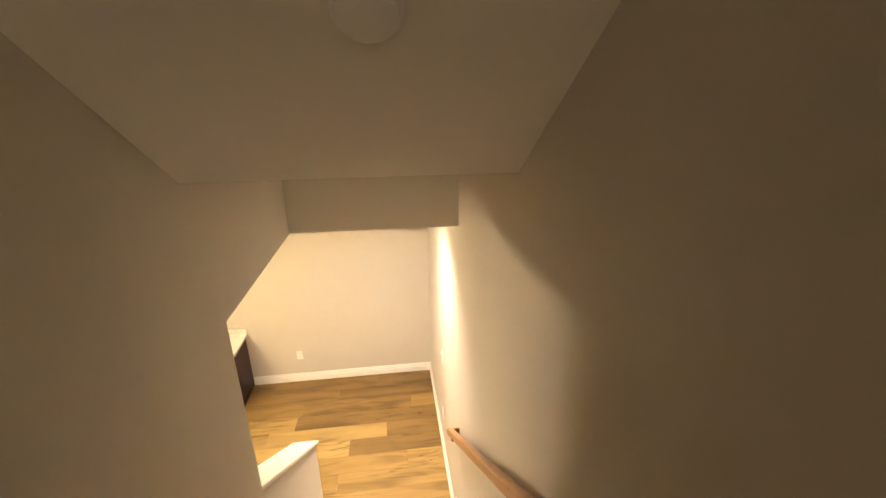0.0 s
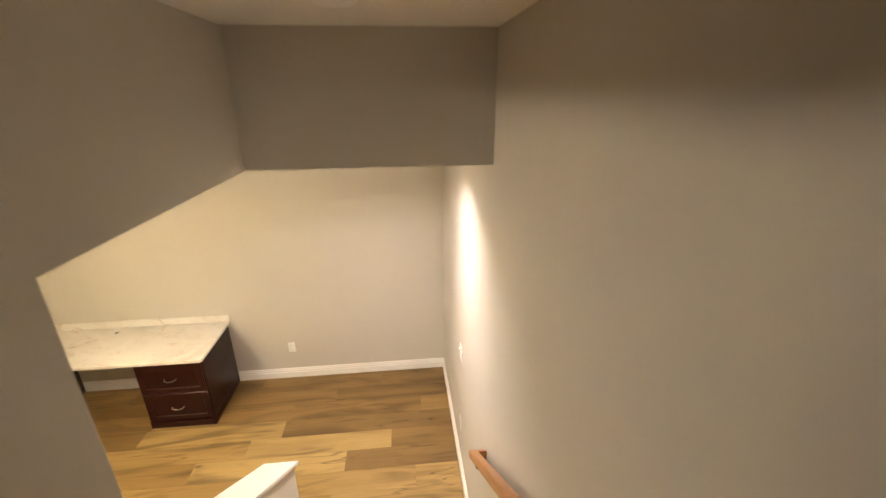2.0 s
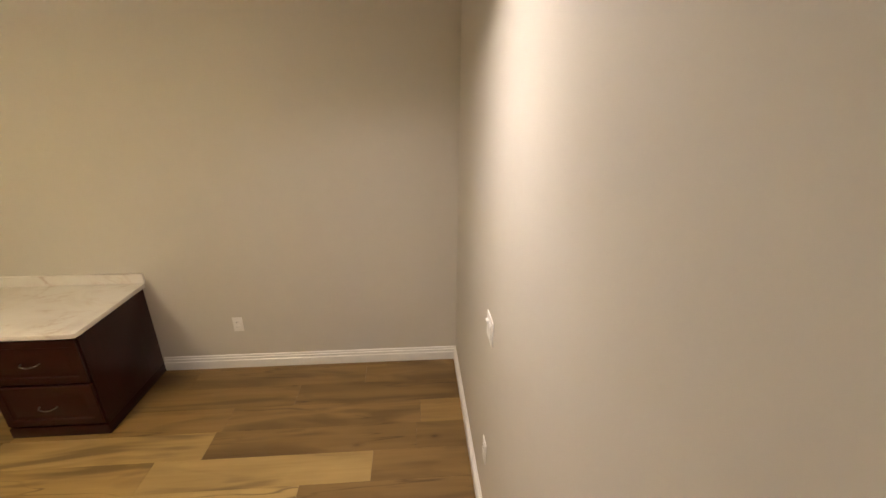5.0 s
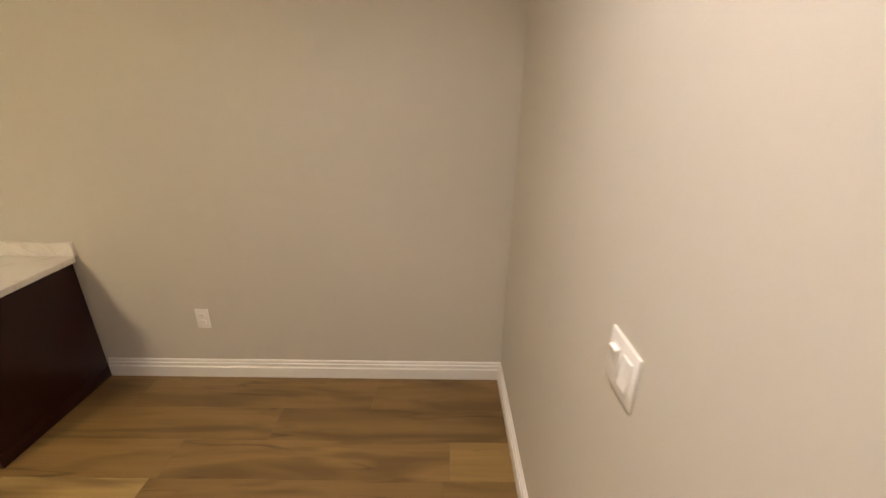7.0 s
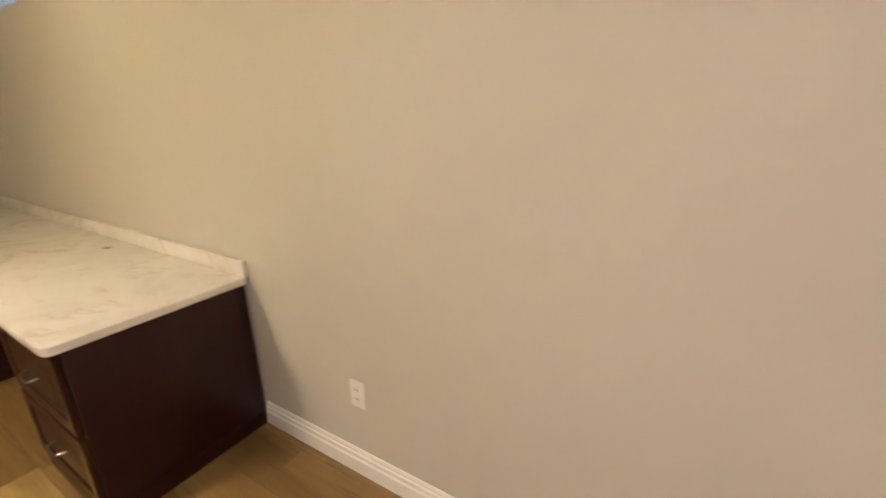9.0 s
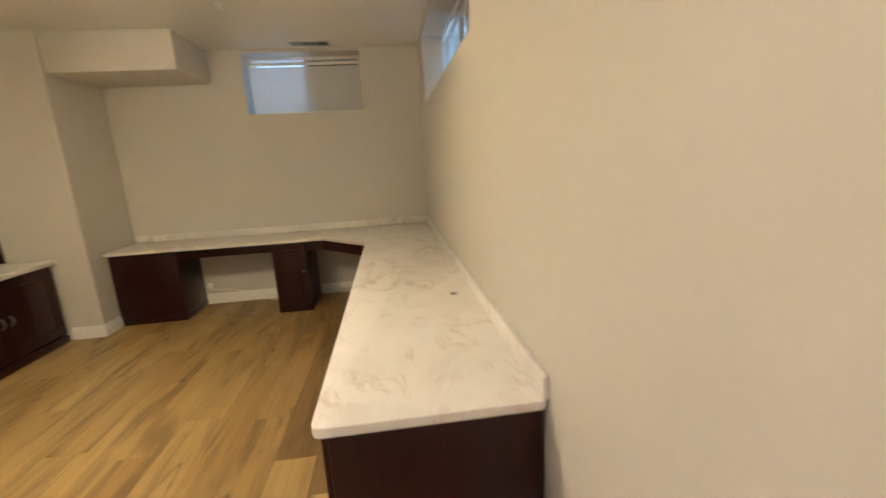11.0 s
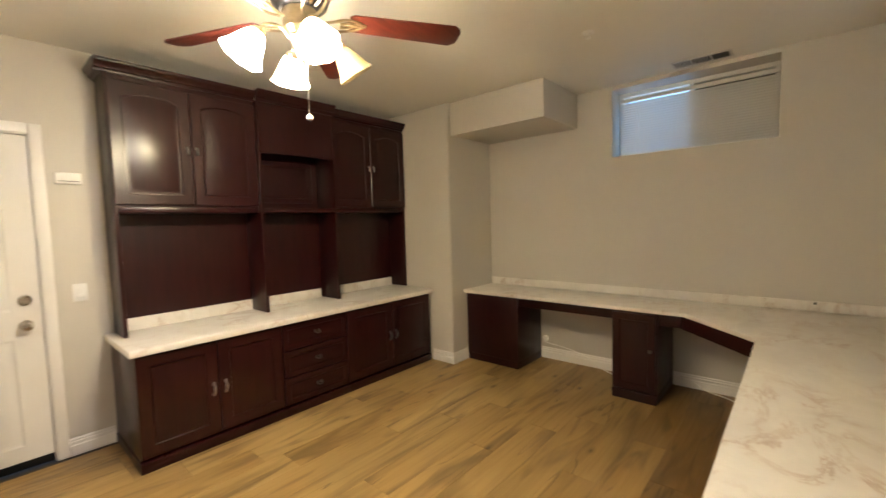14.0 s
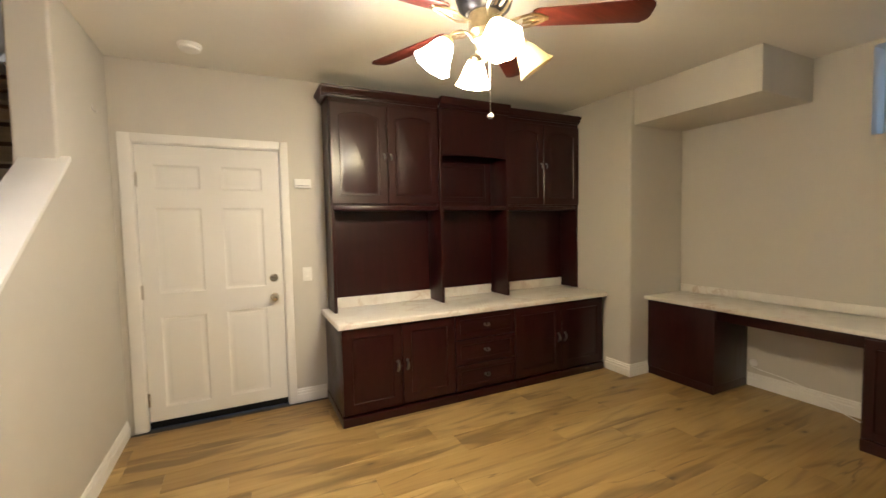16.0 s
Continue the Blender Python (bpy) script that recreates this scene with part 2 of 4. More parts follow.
RUBBER.node_tree.nodes["Principled BSDF"].inputs["Specular IOR Level"].default_value = 0.1
GRILLE = plain("vent_metal", (0.60, 0.58, 0.54), 0.45, 0.1)
VENTDARK = plain("vent_dark", (0.07, 0.065, 0.06), 0.7)
VINYL = slat_vinyl()
GLASS = clear_glass()
SHADE_WARM = glow("warm_lit_glass_shade", (1.0, 0.80, 0.43), 90.0)
SHADE_COOL = glow("white_lit_glass_shade", (1.0, 0.90, 0.78), 54.0)
SHADE_OFF = frosted_glass()
CAN_GLOW = glow("downlight_lens", (1.0, 0.84, 0.6), 22.0)
EARTH = plain("dry_ground", (0.16, 0.13, 0.09), 0.9, vary=0.3, scale=2)
DIMMER = plain("dimming_panel", (0.10, 0.095, 0.085), 0.8, vary=0.15)


# ---- building blocks ----
def world_loc(ob):
    v = Vector((0, 0, 0))
    while ob is not None:
        v += ob.location
        ob = ob.parent
    return v


def smooth_mesh(me, angle=35):
    for p in me.polygons:
        p.use_smooth = True
    me.set_sharp_from_angle(angle=radians(angle))


def link_mesh(name, bm, material, smooth=True):
    bmesh.ops.recalc_face_normals(bm, faces=bm.faces)
    me = bpy.data.meshes.new(name)
    bm.to_mesh(me)
    bm.free()
    me.materials.append(material)
    if smooth:
        smooth_mesh(me)
    return new(name, me)


def structure(name, bm, material, label, category, smooth=True):
    return tagged(link_mesh(name, bm, material, smooth), label, category, kind="structure")


def thing(name, loc, label, category, group="", kind=""):
    ob = new(name)
    ob.empty_display_size = 0.1
    ob.location = loc
    return tagged(ob, label, category, group, kind)


def part(name, bm, material, parent, label=""):
    """Links a bmesh, given in world coordinates, as one mesh under a thing or a part."""
    bmesh.ops.translate(bm, verts=bm.verts, vec=-world_loc(parent))
    ob = link_mesh(name, bm, material)
    ob.parent = parent
    if label:
        ob["label"] = label
    return ob


def solo(name, bm, material, loc, label, category, group="", kind=""):
    """A thing that is one mesh, with its origin at loc."""
    bmesh.ops.translate(bm, verts=bm.verts, vec=-Vector(loc))
    ob = link_mesh(name, bm, material)
    ob.location = loc
    return tagged(ob, label, category, group, kind)


def add_box(bm, x0, x1, y0, y1, z0, z1, bevel=0.0, segs=2):
    x0, x1 = sorted((x0, x1))
    y0, y1 = sorted((y0, y1))
    z0, z1 = sorted((z0, z1))
    vs = [bm.verts.new((x, y, z)) for x in (x0, x1) for y in (y0, y1) for z in (z0, z1)]
    fs = [bm.faces.new([vs[i] for i in q]) for q in ((0, 1, 3, 2), (4, 6, 7, 5), (0, 4, 5, 1), (2, 3, 7, 6), (0, 2, 6, 4), (1, 5, 7, 3))]
    if bevel:
        es = list({e for f in fs for e in f.edges})
        bmesh.ops.bevel(bm, geom=es, offset=bevel, segments=segs, affect="EDGES", profile=0.5, clamp_overlap=True)
    return bm


def box(x0, x1, y0, y1, z0, z1, bevel=0.0, segs=2):
    return add_box(bmesh.new(), x0, x1, y0, y1, z0, z1, bevel, segs)


def add_prism(bm, outline, vec, bevel=0.0):
    """Extrudes a closed outline of 3D points by vec."""
    a = [bm.verts.new(p) for p in outline]
    f = bm.faces.new(a)
    r = bmesh.ops.extrude_face_region(bm, geom=[f])
    top = [v for v in r["geom"] if isinstance(v, bmesh.types.BMVert)]
    bmesh.ops.translate(bm, verts=top, vec=vec)
    if bevel:
        es = list({e for v in a + top for e in v.link_edges})
        bmesh.ops.bevel(bm, geom=es, offset=bevel, segments=2, affect="EDGES", profile=0.5, clamp_overlap=True)
    return bm


def prism(outline, vec, bevel=0.0):
    return add_prism(bmesh.new(), outline, vec, bevel)


def add_lathe(bm, profile, m=None, seg=24, wave=None):
    """Turns (radius, height) pairs round z, then places them by m. wave: ruffles the rim, radius factor per angle and row."""
    rings = []
    for k, (r, z) in enumerate(profile):
        ring = []
        for i in range(seg):
            a = 2 * math.pi * i / seg
            f = wave(a, k) if wave else 1.0
            v = Vector((r * f * math.cos(a), r * f * math.sin(a), z))
            ring.append(bm.verts.new(m @ v if m else v))
        rings.append(ring)
    for a, b in zip(rings, rings[1:]):
        for i in range(seg):
            bm.faces.new((a[i], a[(i + 1) % seg], b[(i + 1) % seg], b[i]))
    for ring in (rings[0], rings[-1]):
        bm.faces.new(ring)
    return bm


def lathe(profile, m=None, seg=24, wave=None):
    return add_lathe(bmesh.new(), profile, m, seg, wave)


def add_tube(bm, points, radius, seg=8):
    """A round tube along points."""
    pts = [Vector(p) for p in points]
    rings = []
    side = None
    for i, p in enumerate(pts):
        d = (pts[min(i + 1, len(pts) - 1)] - pts[max(i - 1, 0)]).normalized()
        if side is None:
            side = d.orthogonal().normalized()
        side = (side - d * side.dot(d)).normalized()
        up = d.cross(side)
        r = radius[i] if isinstance(radius, (list, tuple)) else radius
        rings.append([bm.verts.new(p + r * (math.cos(2 * math.pi * k / seg) * side + math.sin(2 * math.pi * k / seg) * up)) for k in range(seg)])
    for a, b in zip(rings, rings[1:]):
        for k in range(seg):
            bm.faces.new((a[k], a[(k + 1) % seg], b[(k + 1) % seg], b[k]))
    bm.faces.new(rings[0])
    bm.faces.new(rings[-1])
    return bm


def tube(points, radius, seg=8):
    return add_tube(bmesh.new(), points, radius, seg)


def curve_points(ctrl, steps=8):
    """Catmull-Rom through control points."""
    c = [Vector(p) for p in ctrl]
    c = [2 * c[0] - c[1]] + c + [2 * c[-1] - c[-2]]
    out = []
    for a, b, d, e in zip(c, c[1:], c[2:], c[3:]):
        for k in range(steps):
            t = k / steps
            out.append(0.5 * (2 * b + (d - a) * t + (2 * a - 5 * b + 4 * d - e) * t * t + (3 * b - a - 3 * d + e) * t ** 3))
    out.append(c[-2])
    return out


def facing(origin, normal):
    """A frame on an upright face: x along it (to the right as one looks at it), y out of it, z up."""
    nrm = Vector(normal).normalized()
    right = Vector((0, 0, 1)).cross(nrm)
    m = Matrix.Identity(4)
    m.col[0][:3], m.col[1][:3], m.col[2][:3], m.col[3][:3] = right, nrm, (0, 0, 1), origin
    return m


def panel_front(w, h, m, t=0.02, rail=0.06, arch=0.0, raised=True):
    """A door or drawer front with a moulded, raised panel; its lower left corner at the frame's origin."""
    bm = bmesh.new()
    n = 12 if arch else 1
    add = [(0.0, 0.0, 0), (0.0, t - 0.004, 0), (0.004, t, 0), (rail, t, 1), (rail + 0.005, t - 0.007, 1), (rail + 0.014, t - 0.008, 1), (rail + 0.036, t - 0.0015, 1)]
    if not raised:
        add = add[:3] + [(rail, t, 0), (rail + 0.004, t - 0.004, 0), (rail + 0.012, t - 0.004, 0), (rail + 0.016, t, 0)]
    rings = []
    for inset, d, arched in add:
        x0, x1, z0, z1 = inset, w - inset, inset, h - inset
        ring = [(x0, d, z0), (x1, d, z0)]
        for k in range(n + 1):
            u = 1 - k / n
            drop = arch * arched * (2 * u - 1) ** 2 if arch else 0
            ring.append((x0 + (x1 - x0) * u, d, z1 - drop))
        rings.append([bm.verts.new(m @ Vector(p)) for p in ring])
    for a, b in zip(rings, rings[1:]):
        for i in range(len(a)):
            j = (i + 1) % len(a)
            bm.faces.new((a[i], a[j], b[j], b[i]))
    bm.faces.new(rings[0])
    bm.faces.new(rings[-1])
    return bm


def knob(m, r=0.014):
    return lathe([(0.007, 0), (0.006, 0.008), (0.006, 0.014), (r, 0.019), (r, 0.025), (r * 0.6, 0.03)], m @ pose(0, 0, 0, -90), 14)


def drop_pull(m, wide=0.05):
    """A cast cup pull: back plate and drooping bail."""
    bm = lathe([(0.013, 0), (0.012, 0.004), (0.004, 0.006)], m @ pose(-wide / 2 + 0.008, 0, 0.004, -90), 10)
    add_lathe(bm, [(0.013, 0), (0.012, 0.004), (0.004, 0.006)], m @ pose(wide / 2 - 0.008, 0, 0.004, -90), 10)
    pts = [m @ Vector((wide / 2 * math.cos(a), 0.008 + 0.016 * math.sin(a), 0.006 - 0.014 * math.sin(a))) for a in np.linspace(math.pi, 0, 9)]
    return add_tube(bm, pts, [0.003, 0.004, 0.005, 0.006, 0.006, 0.006, 0.005, 0.004, 0.003], 6)


def wall_grid(axis, p0, p1, u0, u1, z0, z1, holes=()):
    """A wall slab between p0 and p1 on an axis, from u0 to u1, with rectangular holes (u0, u1, z0, z1) right through."""
    bm = bmesh.new()
    us = sorted({u0, u1, *(h[0] for h in holes), *(h[1] for h in holes)})
    zs = sorted({z0, z1, *(h[2] for h in holes), *(h[3] for h in holes)})
    solid = lambda i, j: 0 <= i < len(us) - 1 and 0 <= j < len(zs) - 1 and not any(h[0] <= us[i] < h[1] and h[2] <= zs[j] < h[3] for h in holes)
    cache = {}

    def vert(u, p, z):
        k = (u, p, z)
        if k not in cache:
            cache[k] = bm.verts.new((p, u, z) if axis == "x" else (u, p, z))
        return cache[k]
    for i in range(len(us) - 1):
        for j in range(len(zs) - 1):
            if not solid(i, j):
                continue
            a, b, c, d = us[i], us[i + 1], zs[j], zs[j + 1]
            for p in (p0, p1):
                bm.faces.new([vert(a, p, c), vert(b, p, c), vert(b, p, d), vert(a, p, d)])
            for di, dj, q in ((-1, 0, ((a, c), (a, d))), (1, 0, ((b, c), (b, d))), (0, -1, ((a, c), (b, c))), (0, 1, ((a, d), (b, d)))):
                if not solid(i + di, j + dj):
                    (ua, za), (ub, zb) = q
                    bm.faces.new([vert(ua, p0, za), vert(ub, p0, zb), vert(ub, p1, zb), vert(ua, p1, za)])
    return bm


# ---- structure: shell ----
N_WIN = (-5.257, -3.071, 1.944, 2.52)
W_WIN = (-1.762, -0.603, 1.957, 2.545)
structure("wall_north", wall_grid("y", 0.0, 0.32, XW - 0.3, 0.15, -0.1, 2.9, [N_WIN]), PAINT, "greige painted wall with a high wide window recess", "wall")
structure("wall_west", wall_grid("x", XW - 0.3, XW, YS - 0.15, 0.0, -0.1, 2.9, [W_WIN]), PAINT, "greige painted wall with a high window recess", "wall")
structure("wall_east", wall_grid("x", 0.0, 0.15, -9.6, 0.0, -0.1, 5.7), PAINT, "tall greige painted wall running beside the stairs", "wall")
structure("wall_south", wall_grid("y", YS - 0.15, YS, XW, SX0, -0.1, 2.9, [(-2.235, -1.27, -0.1, 2.03)]), PAINT, "greige painted wall with a white door", "wall")
structure("wall_stair_top", wall_grid("y", -9.75, -9.6, SX0, 0.15, -0.1, 5.7), PAINT, "greige painted wall closing the top of the stairs", "wall")

bm = bmesh.new()
add_prism(bm, [(SX0, -9.6, -0.1)] + [(SX0 + 0.016 - 0.016 * math.cos(k * math.pi / 12), -3.116 + 0.016 * math.sin(k * math.pi / 12), -0.1) for k in range(7)] + [(SX1 - 0.016 + 0.016 * math.sin(k * math.pi / 12), -3.116 + 0.016 * math.cos(k * math.pi / 12), -0.1) for k in range(7)] + [(SX1, -9.6, -0.1)], (0, 0, ZC + 0.1))
structure("wall_stair", bm, PAINT, "greige painted wall between room and stairs, rounded corner", "wall", False)
structure("wall_stair_upper", wall_grid("x", SX0, SX1, -9.6, -2.1, ZC, 5.7), PAINT, "greige painted wall above the open side of the stairs", "wall")
structure("wall_header", box(SX0, 0.0, -2.1, -1.95, ZC, 3.4), PAINT, "greige painted header across the foot of the stairwell", "wall")
structure("pilaster", box(XW, -5.05, YS, -3.076, -0.1, ZC, 0.018, 6), PAINT, "greige boxed corner column with rounded edge", "wall", False)
structure("soffit", box(XW, -5.094, -3.076, -2.08, 2.262, ZC, 0.006), PAINT, "greige boxed duct soffit under the ceiling", "soffit")

bm = bmesh.new()
add_box(bm, XW - 0.3, SX0, YS - 0.15, 0.32, ZC, 2.9)
add_box(bm, SX0, 0.0, -1.95, 0.32, ZC, 2.9)
structure("ceiling", bm, CEIL, "pale painted flat ceiling", "ceiling")
KINK, ZK = -3.22, 3.09
YT = -6.4
bm = box(SX1, 0.0, KINK, -2.1, ZK, 3.3)
zt = ZK + 0.74 * (KINK - YT)
add_prism(bm, [(SX1, KINK, ZK), (SX1, YT, zt), (SX1, YT, zt + 0.25), (SX1, KINK, ZK + 0.2)], (0 - SX1, 0, 0))
add_box(bm, SX1, 0.0, -9.6, YT, zt, zt + 0.2)
structure("ceiling_stair", bm, CEIL, "pale painted stairwell ceiling, sloping then flat", "ceiling")
floor = structure("floor", box(XW - 0.3, 0.15, YS - 0.15, 0.32, -0.12, -0.008), SLOT, "oak vinyl plank floor, warm brown", "floor")

# knee wall and its cap beside the stairs
zcap = lambda y: 0.975 + 0.745 * (-2.04 - y)
bm = prism([(SX0, -2.06, 0), (SX0, -3.116, 0), (SX0, -3.116, zcap(-3.116) - 0.027), (SX0, -2.06, zcap(-2.06) - 0.027)], (0.126, 0, 0))
structure("wall_knee", bm, PAINT, "greige knee wall beside the lower steps", "wall", False)
ca, cb = -2.03, -3.125
bm = prism([(SX0 - 0.04, ca, zcap(ca)), (SX0 - 0.04, cb, zcap(cb)), (SX0 - 0.04, cb, zcap(cb) - 0.027), (SX0 - 0.04, ca, zcap(ca) - 0.027)], (0.186, 0, 0), 0.005)
structure("trim_knee_cap", bm, TRIM, "white painted sloping cap on the knee wall", "trim")


def baseboard(a, b, normal, z=0.0):
    """Stepped skirting along the wall from a to b (plan), proud along normal."""
    nx, ny = normal
    prof = [(0.001, 0), (0.017, 0), (0.017, 0.064), (0.012, 0.07), (0.0125, 0.088), (0.007, 0.092), (0.0085, 0.102), (0.004, 0.11), (0.001, 0.111)]
    bm = prism([(a[0] + nx * d, a[1] + ny * d, z + h) for d, h in prof], (b[0] - a[0], b[1] - a[1], 0))
    return structure("baseboard", bm, TRIM, "white stepped baseboard at the foot of the wall", "baseboard")


baseboard((0, -0.001), (-2.19, -0.001), (0, -1))
baseboard((-2.77, -0.001), (-3.72, -0.001), (0, -1))
baseboard((-4.3, -0.001), (XW + 0.02, -0.001), (0, -1))
baseboard((0, -0.018), (0, -2.04), (-1, 0))
baseboard((XW, -0.018), (XW, -1.261), (1, 0))
baseboard((XW, -1.59), (XW, -2.473), (1, 0))
baseboard((-2.281, YS), (-2.515, YS), (0, 1))
baseboard((SX0, YS + 0.02), (SX0, -2.06), (-1, 0))
baseboard((-5.05, -3.34), (-5.05, -3.061), (1, 0))
baseboard((-5.035, -3.076), (-5.29, -3.076), (0, 1))
baseboard((SX0 - 0.014, -2.06), (SX0 + 0.126, -2.06), (0, 1))

# ---- stairs ----
stairs = thing("staircase", (-0.5, Y0, 0), "wood-look stairs with dark nosings against a greige wall", "stairs", kind="structure")
for k in range(1, STEPS + 1):
    yk = Y0 - RUN * (k - 1)
    zk = RISE * k
    part("riser", box(SX1 + 0.002, -0.002, yk - 0.02, yk, zk - RISE, zk - 0.03), TREADW, stairs)
    deep = RUN + 0.02 if k < STEPS else 3.75
    part("tread", box(SX1 + 0.002, -0.002, yk - deep, yk + 0.018, zk - 0.03, zk), TREADW, stairs)
    # the strip's dark colour includes the shadow line under each nosing
    part("nosing", box(SX1 + 0.002, -0.002, yk + 0.0185, yk + 0.03, zk - 0.03, zk + 0.001, 0.004), NOSEW, stairs, "dark brown nosing strip, shadow line painted in")
bm = prism([(-0.5, Y0 - 0.03, 0), (-0.5, -9.6, 0), (-0.5, -9.6, RISE * STEPS - 0.04), (-0.5, Y0 - RUN * 15.1, RISE * STEPS - 0.04), (-0.5, Y0 - 0.03 - RUN, RISE - 0.06)], (0.01, 0, 0))
bmesh.ops.scale(bm, verts=bm.verts, vec=(90, 1, 1), space=Matrix.Translation((0.495, 0, 0)))
part("carriage", bm, TREADW, stairs)
ye = -6.0
zs = lambda y: RISE + SLOPE * (Y0 - y)
for x0, x1 in ((-0.018, -0.002), (SX1 + 0.002, SX1 + 0.016)):
    y_top = ye if x0 > -0.5 else -3.2
    bm = prism([(x0, Y0 + 0.03, 0.001), (x0, Y0 + 0.03, 0.2), (x0, Y0 - 0.05, zs(Y0 - 0.05) + 0.09), (x0, y_top, zs(y_top) + 0.09), (x0, y_top, zs(y_top) - 0.26), (x0, Y0 - 0.2, 0.001)], (x1 - x0, 0, 0))
    part("skirt_board", bm, TRIM, stairs, "white painted stair skirt")

rail = thing("handrail", (-0.065, -2.14, 1.03), "orange-brown oak handrail on wall brackets", "handrail")
zr = lambda y: 1.05 + 0.785 * (-2.14 - y)
prof = [(-0.088, 0.0), (-0.086, -0.045), (-0.078, -0.058), (-0.052, -0.058), (-0.044, -0.045), (-0.042, 0.0), (-0.05, 0.008), (-0.08, 0.008)]
bm = prism([(x, -2.15, zr(-2.15) + h) for x, h in prof], (0, -3.89, 0.785 * 3.89), 0.004)
part("rail", bm, RAILW, rail)
ra, rb = -2.151, -2.198
bm = prism([(-0.043, ra, zr(ra) - 0.056), (-0.043, ra, zr(ra) + 0.006), (-0.043, rb, zr(rb) + 0.006), (-0.043, rb, zr(rb) - 0.056)], (0.0425, 0, 0), 0.005)
part("wall_return", bm, RAILW, rail, "short oak return from rail to wall")
for y in (-2.26, -3.6, -4.9):
    z = zr(y)
    bm = tube(curve_points([(-0.065, y, z - 0.05), (-0.063, y, z - 0.085), (-0.03, y, z - 0.1), (-0.004, y, z - 0.1)], 5), 0.006)
    add_lathe(bm, [(0.026, 0), (0.024, 0.004), (0.01, 0.007)], pose(-0.0005, y, z - 0.1, 0, -90), 14)
    part("bracket", bm, BLACKM, rail, "dark metal wall bracket")

# ---- windows ----
def window_unit(name, axis, p, u0, u1, z0, z1, dim_from_low, out):
    """A white sliding window at depth p on an axis; out: +1 or -1 towards outdoors. An unseen board is added outside to
    dim one half.
    """
    at = lambda u, d, z: (u, p + out * d, z) if axis == "y" else (p + out * d, u, z)

    def bx(ua, ub, da, db, za, zb, bev=0.0):
        a, b = at(ua, da, za), at(ub, db, zb)
        return box(a[0], b[0], a[1], b[1], a[2], b[2], bev)
    mid = (u0 + u1) / 2
    ob = thing(name, at(mid, 0, z0), "white sliding window high in the wall", "window", kind="structure")
    f = 0.035
    for args in ((u0, u1, 0, 0.05, z0, z0 + f), (u0, u1, 0, 0.05, z1 - f, z1), (u0, u0 + f, 0, 0.05, z0 + f, z1 - f), (u1 - f, u1, 0, 0.05, z0 + f, z1 - f), (mid - 0.02, mid + 0.02, 0, 0.045, z0 + f, z1 - f)):
        part("window_frame", bx(*args, 0.003), TRIM, ob)
    for ua, ub in ((u0 + f, mid - 0.02), (mid + 0.02, u1 - f)):
        pane = part("pane", bx(ua, ub, 0.02, 0.025, z0 + f, z1 - f), GLASS, ob)
        pane.visible_shadow = False
    ua, ub = (u0, mid) if dim_from_low else (mid, u1)
    part("dimming_board", bx(ua, ub, 0.06, 0.08, z0, z1), DIMMER, ob, "unseen grey board added to dim one half of the window")
    return ob


window_unit("window_1", "x", XW - 0.2, W_WIN[0], W_WIN[1], W_WIN[2], W_WIN[3], False, -1)
nm = (N_WIN[0] + N_WIN[1]) / 2
window_unit("window_2", "y", 0.25, N_WIN[0], nm, N_WIN[2], N_WIN[3], False, 1)
window_unit("window_3", "y", 0.25, nm, N_WIN[1], N_WIN[2], N_WIN[3], True, 1)


def blind(axis, p, u0, u1, z0, z1, room):
    """A lowered white mini blind with head rail, closed slats, bottom rail and wand. room: the way into the room."""
    at = lambda u, d, z: (u, p + room * d, z) if axis == "y" else (p + room * d, u, z)

    def bx(ua, ub, da, db, za, zb, bev=0.0):
        a, b = at(ua, da, za), at(ub, db, zb)
        return box(a[0], b[0], a[1], b[1], a[2], b[2], bev)
    ob = thing("window_blind", at((u0 + u1) / 2, 0, z1), "white horizontal mini blind lowered over the window", "blind", "mini blinds")
    part("head_rail", bx(u0, u1, -0.014, 0.014, z1 - 0.03, z1, 0.002), PLASTIC, ob)
    part("bottom_rail", bx(u0, u1, -0.011, 0.011, z0 + 0.004, z0 + 0.02, 0.003), PLASTIC, ob)
    pitch = 0.0205
    count = int((z1 - 0.035 - z0 - 0.022) / pitch)
    me = None
    half = (u1 - u0) / 2 - 0.002
    for k in range(count):
        z = z0 + 0.032 + k * pitch
        if me is None:
            bm = bmesh.new()
            rows = []
            for w in (-1, -0.33, 0.33, 1):
                d, h = -0.0048 * w + 0.0018 * (1 - w * w), 0.0112 * w
                rows.append([bm.verts.new(Vector(at(u, d, h)) - Vector(at(0, 0, 0))) for u in (-half, half)])
            for a, b in zip(rows, rows[1:]):
                bm.faces.new((a[0], a[1], b[1], b[0]))
            bmesh.ops.recalc_face_normals(bm, faces=bm.faces)
            me = bpy.data.meshes.new("slat")
            bm.to_mesh(me)
            bm.free()
            me.materials.append(VINYL)
        s = new("slat", me)
        s.parent = ob
        s.location = (0, 0, z - z1)
    for u in (u0 + 0.13, u1 - 0.13):
        part("ladder_cord", tube([at(u, 0.009, z1 - 0.03), at(u, 0.009, z0 + 0.01)], 0.0011, 5), PLASTIC, ob)
    part("wand", tube([at(u0 + 0.16, 0.018, z1 - 0.03), at(u0 + 0.16, 0.02, z0 + 0.12)], 0.003, 6), PLASTIC, ob)
    return ob


blind("x", XW - 0.135, W_WIN[0] + 0.03, W_WIN[1] - 0.008, W_WIN[2] + 0.004, W_WIN[3] - 0.07, 1)
blind("y", 0.19, N_WIN[0] + 0.02, nm - 0.01, N_WIN[2] + 0.004, N_WIN[3] - 0.03, -1)
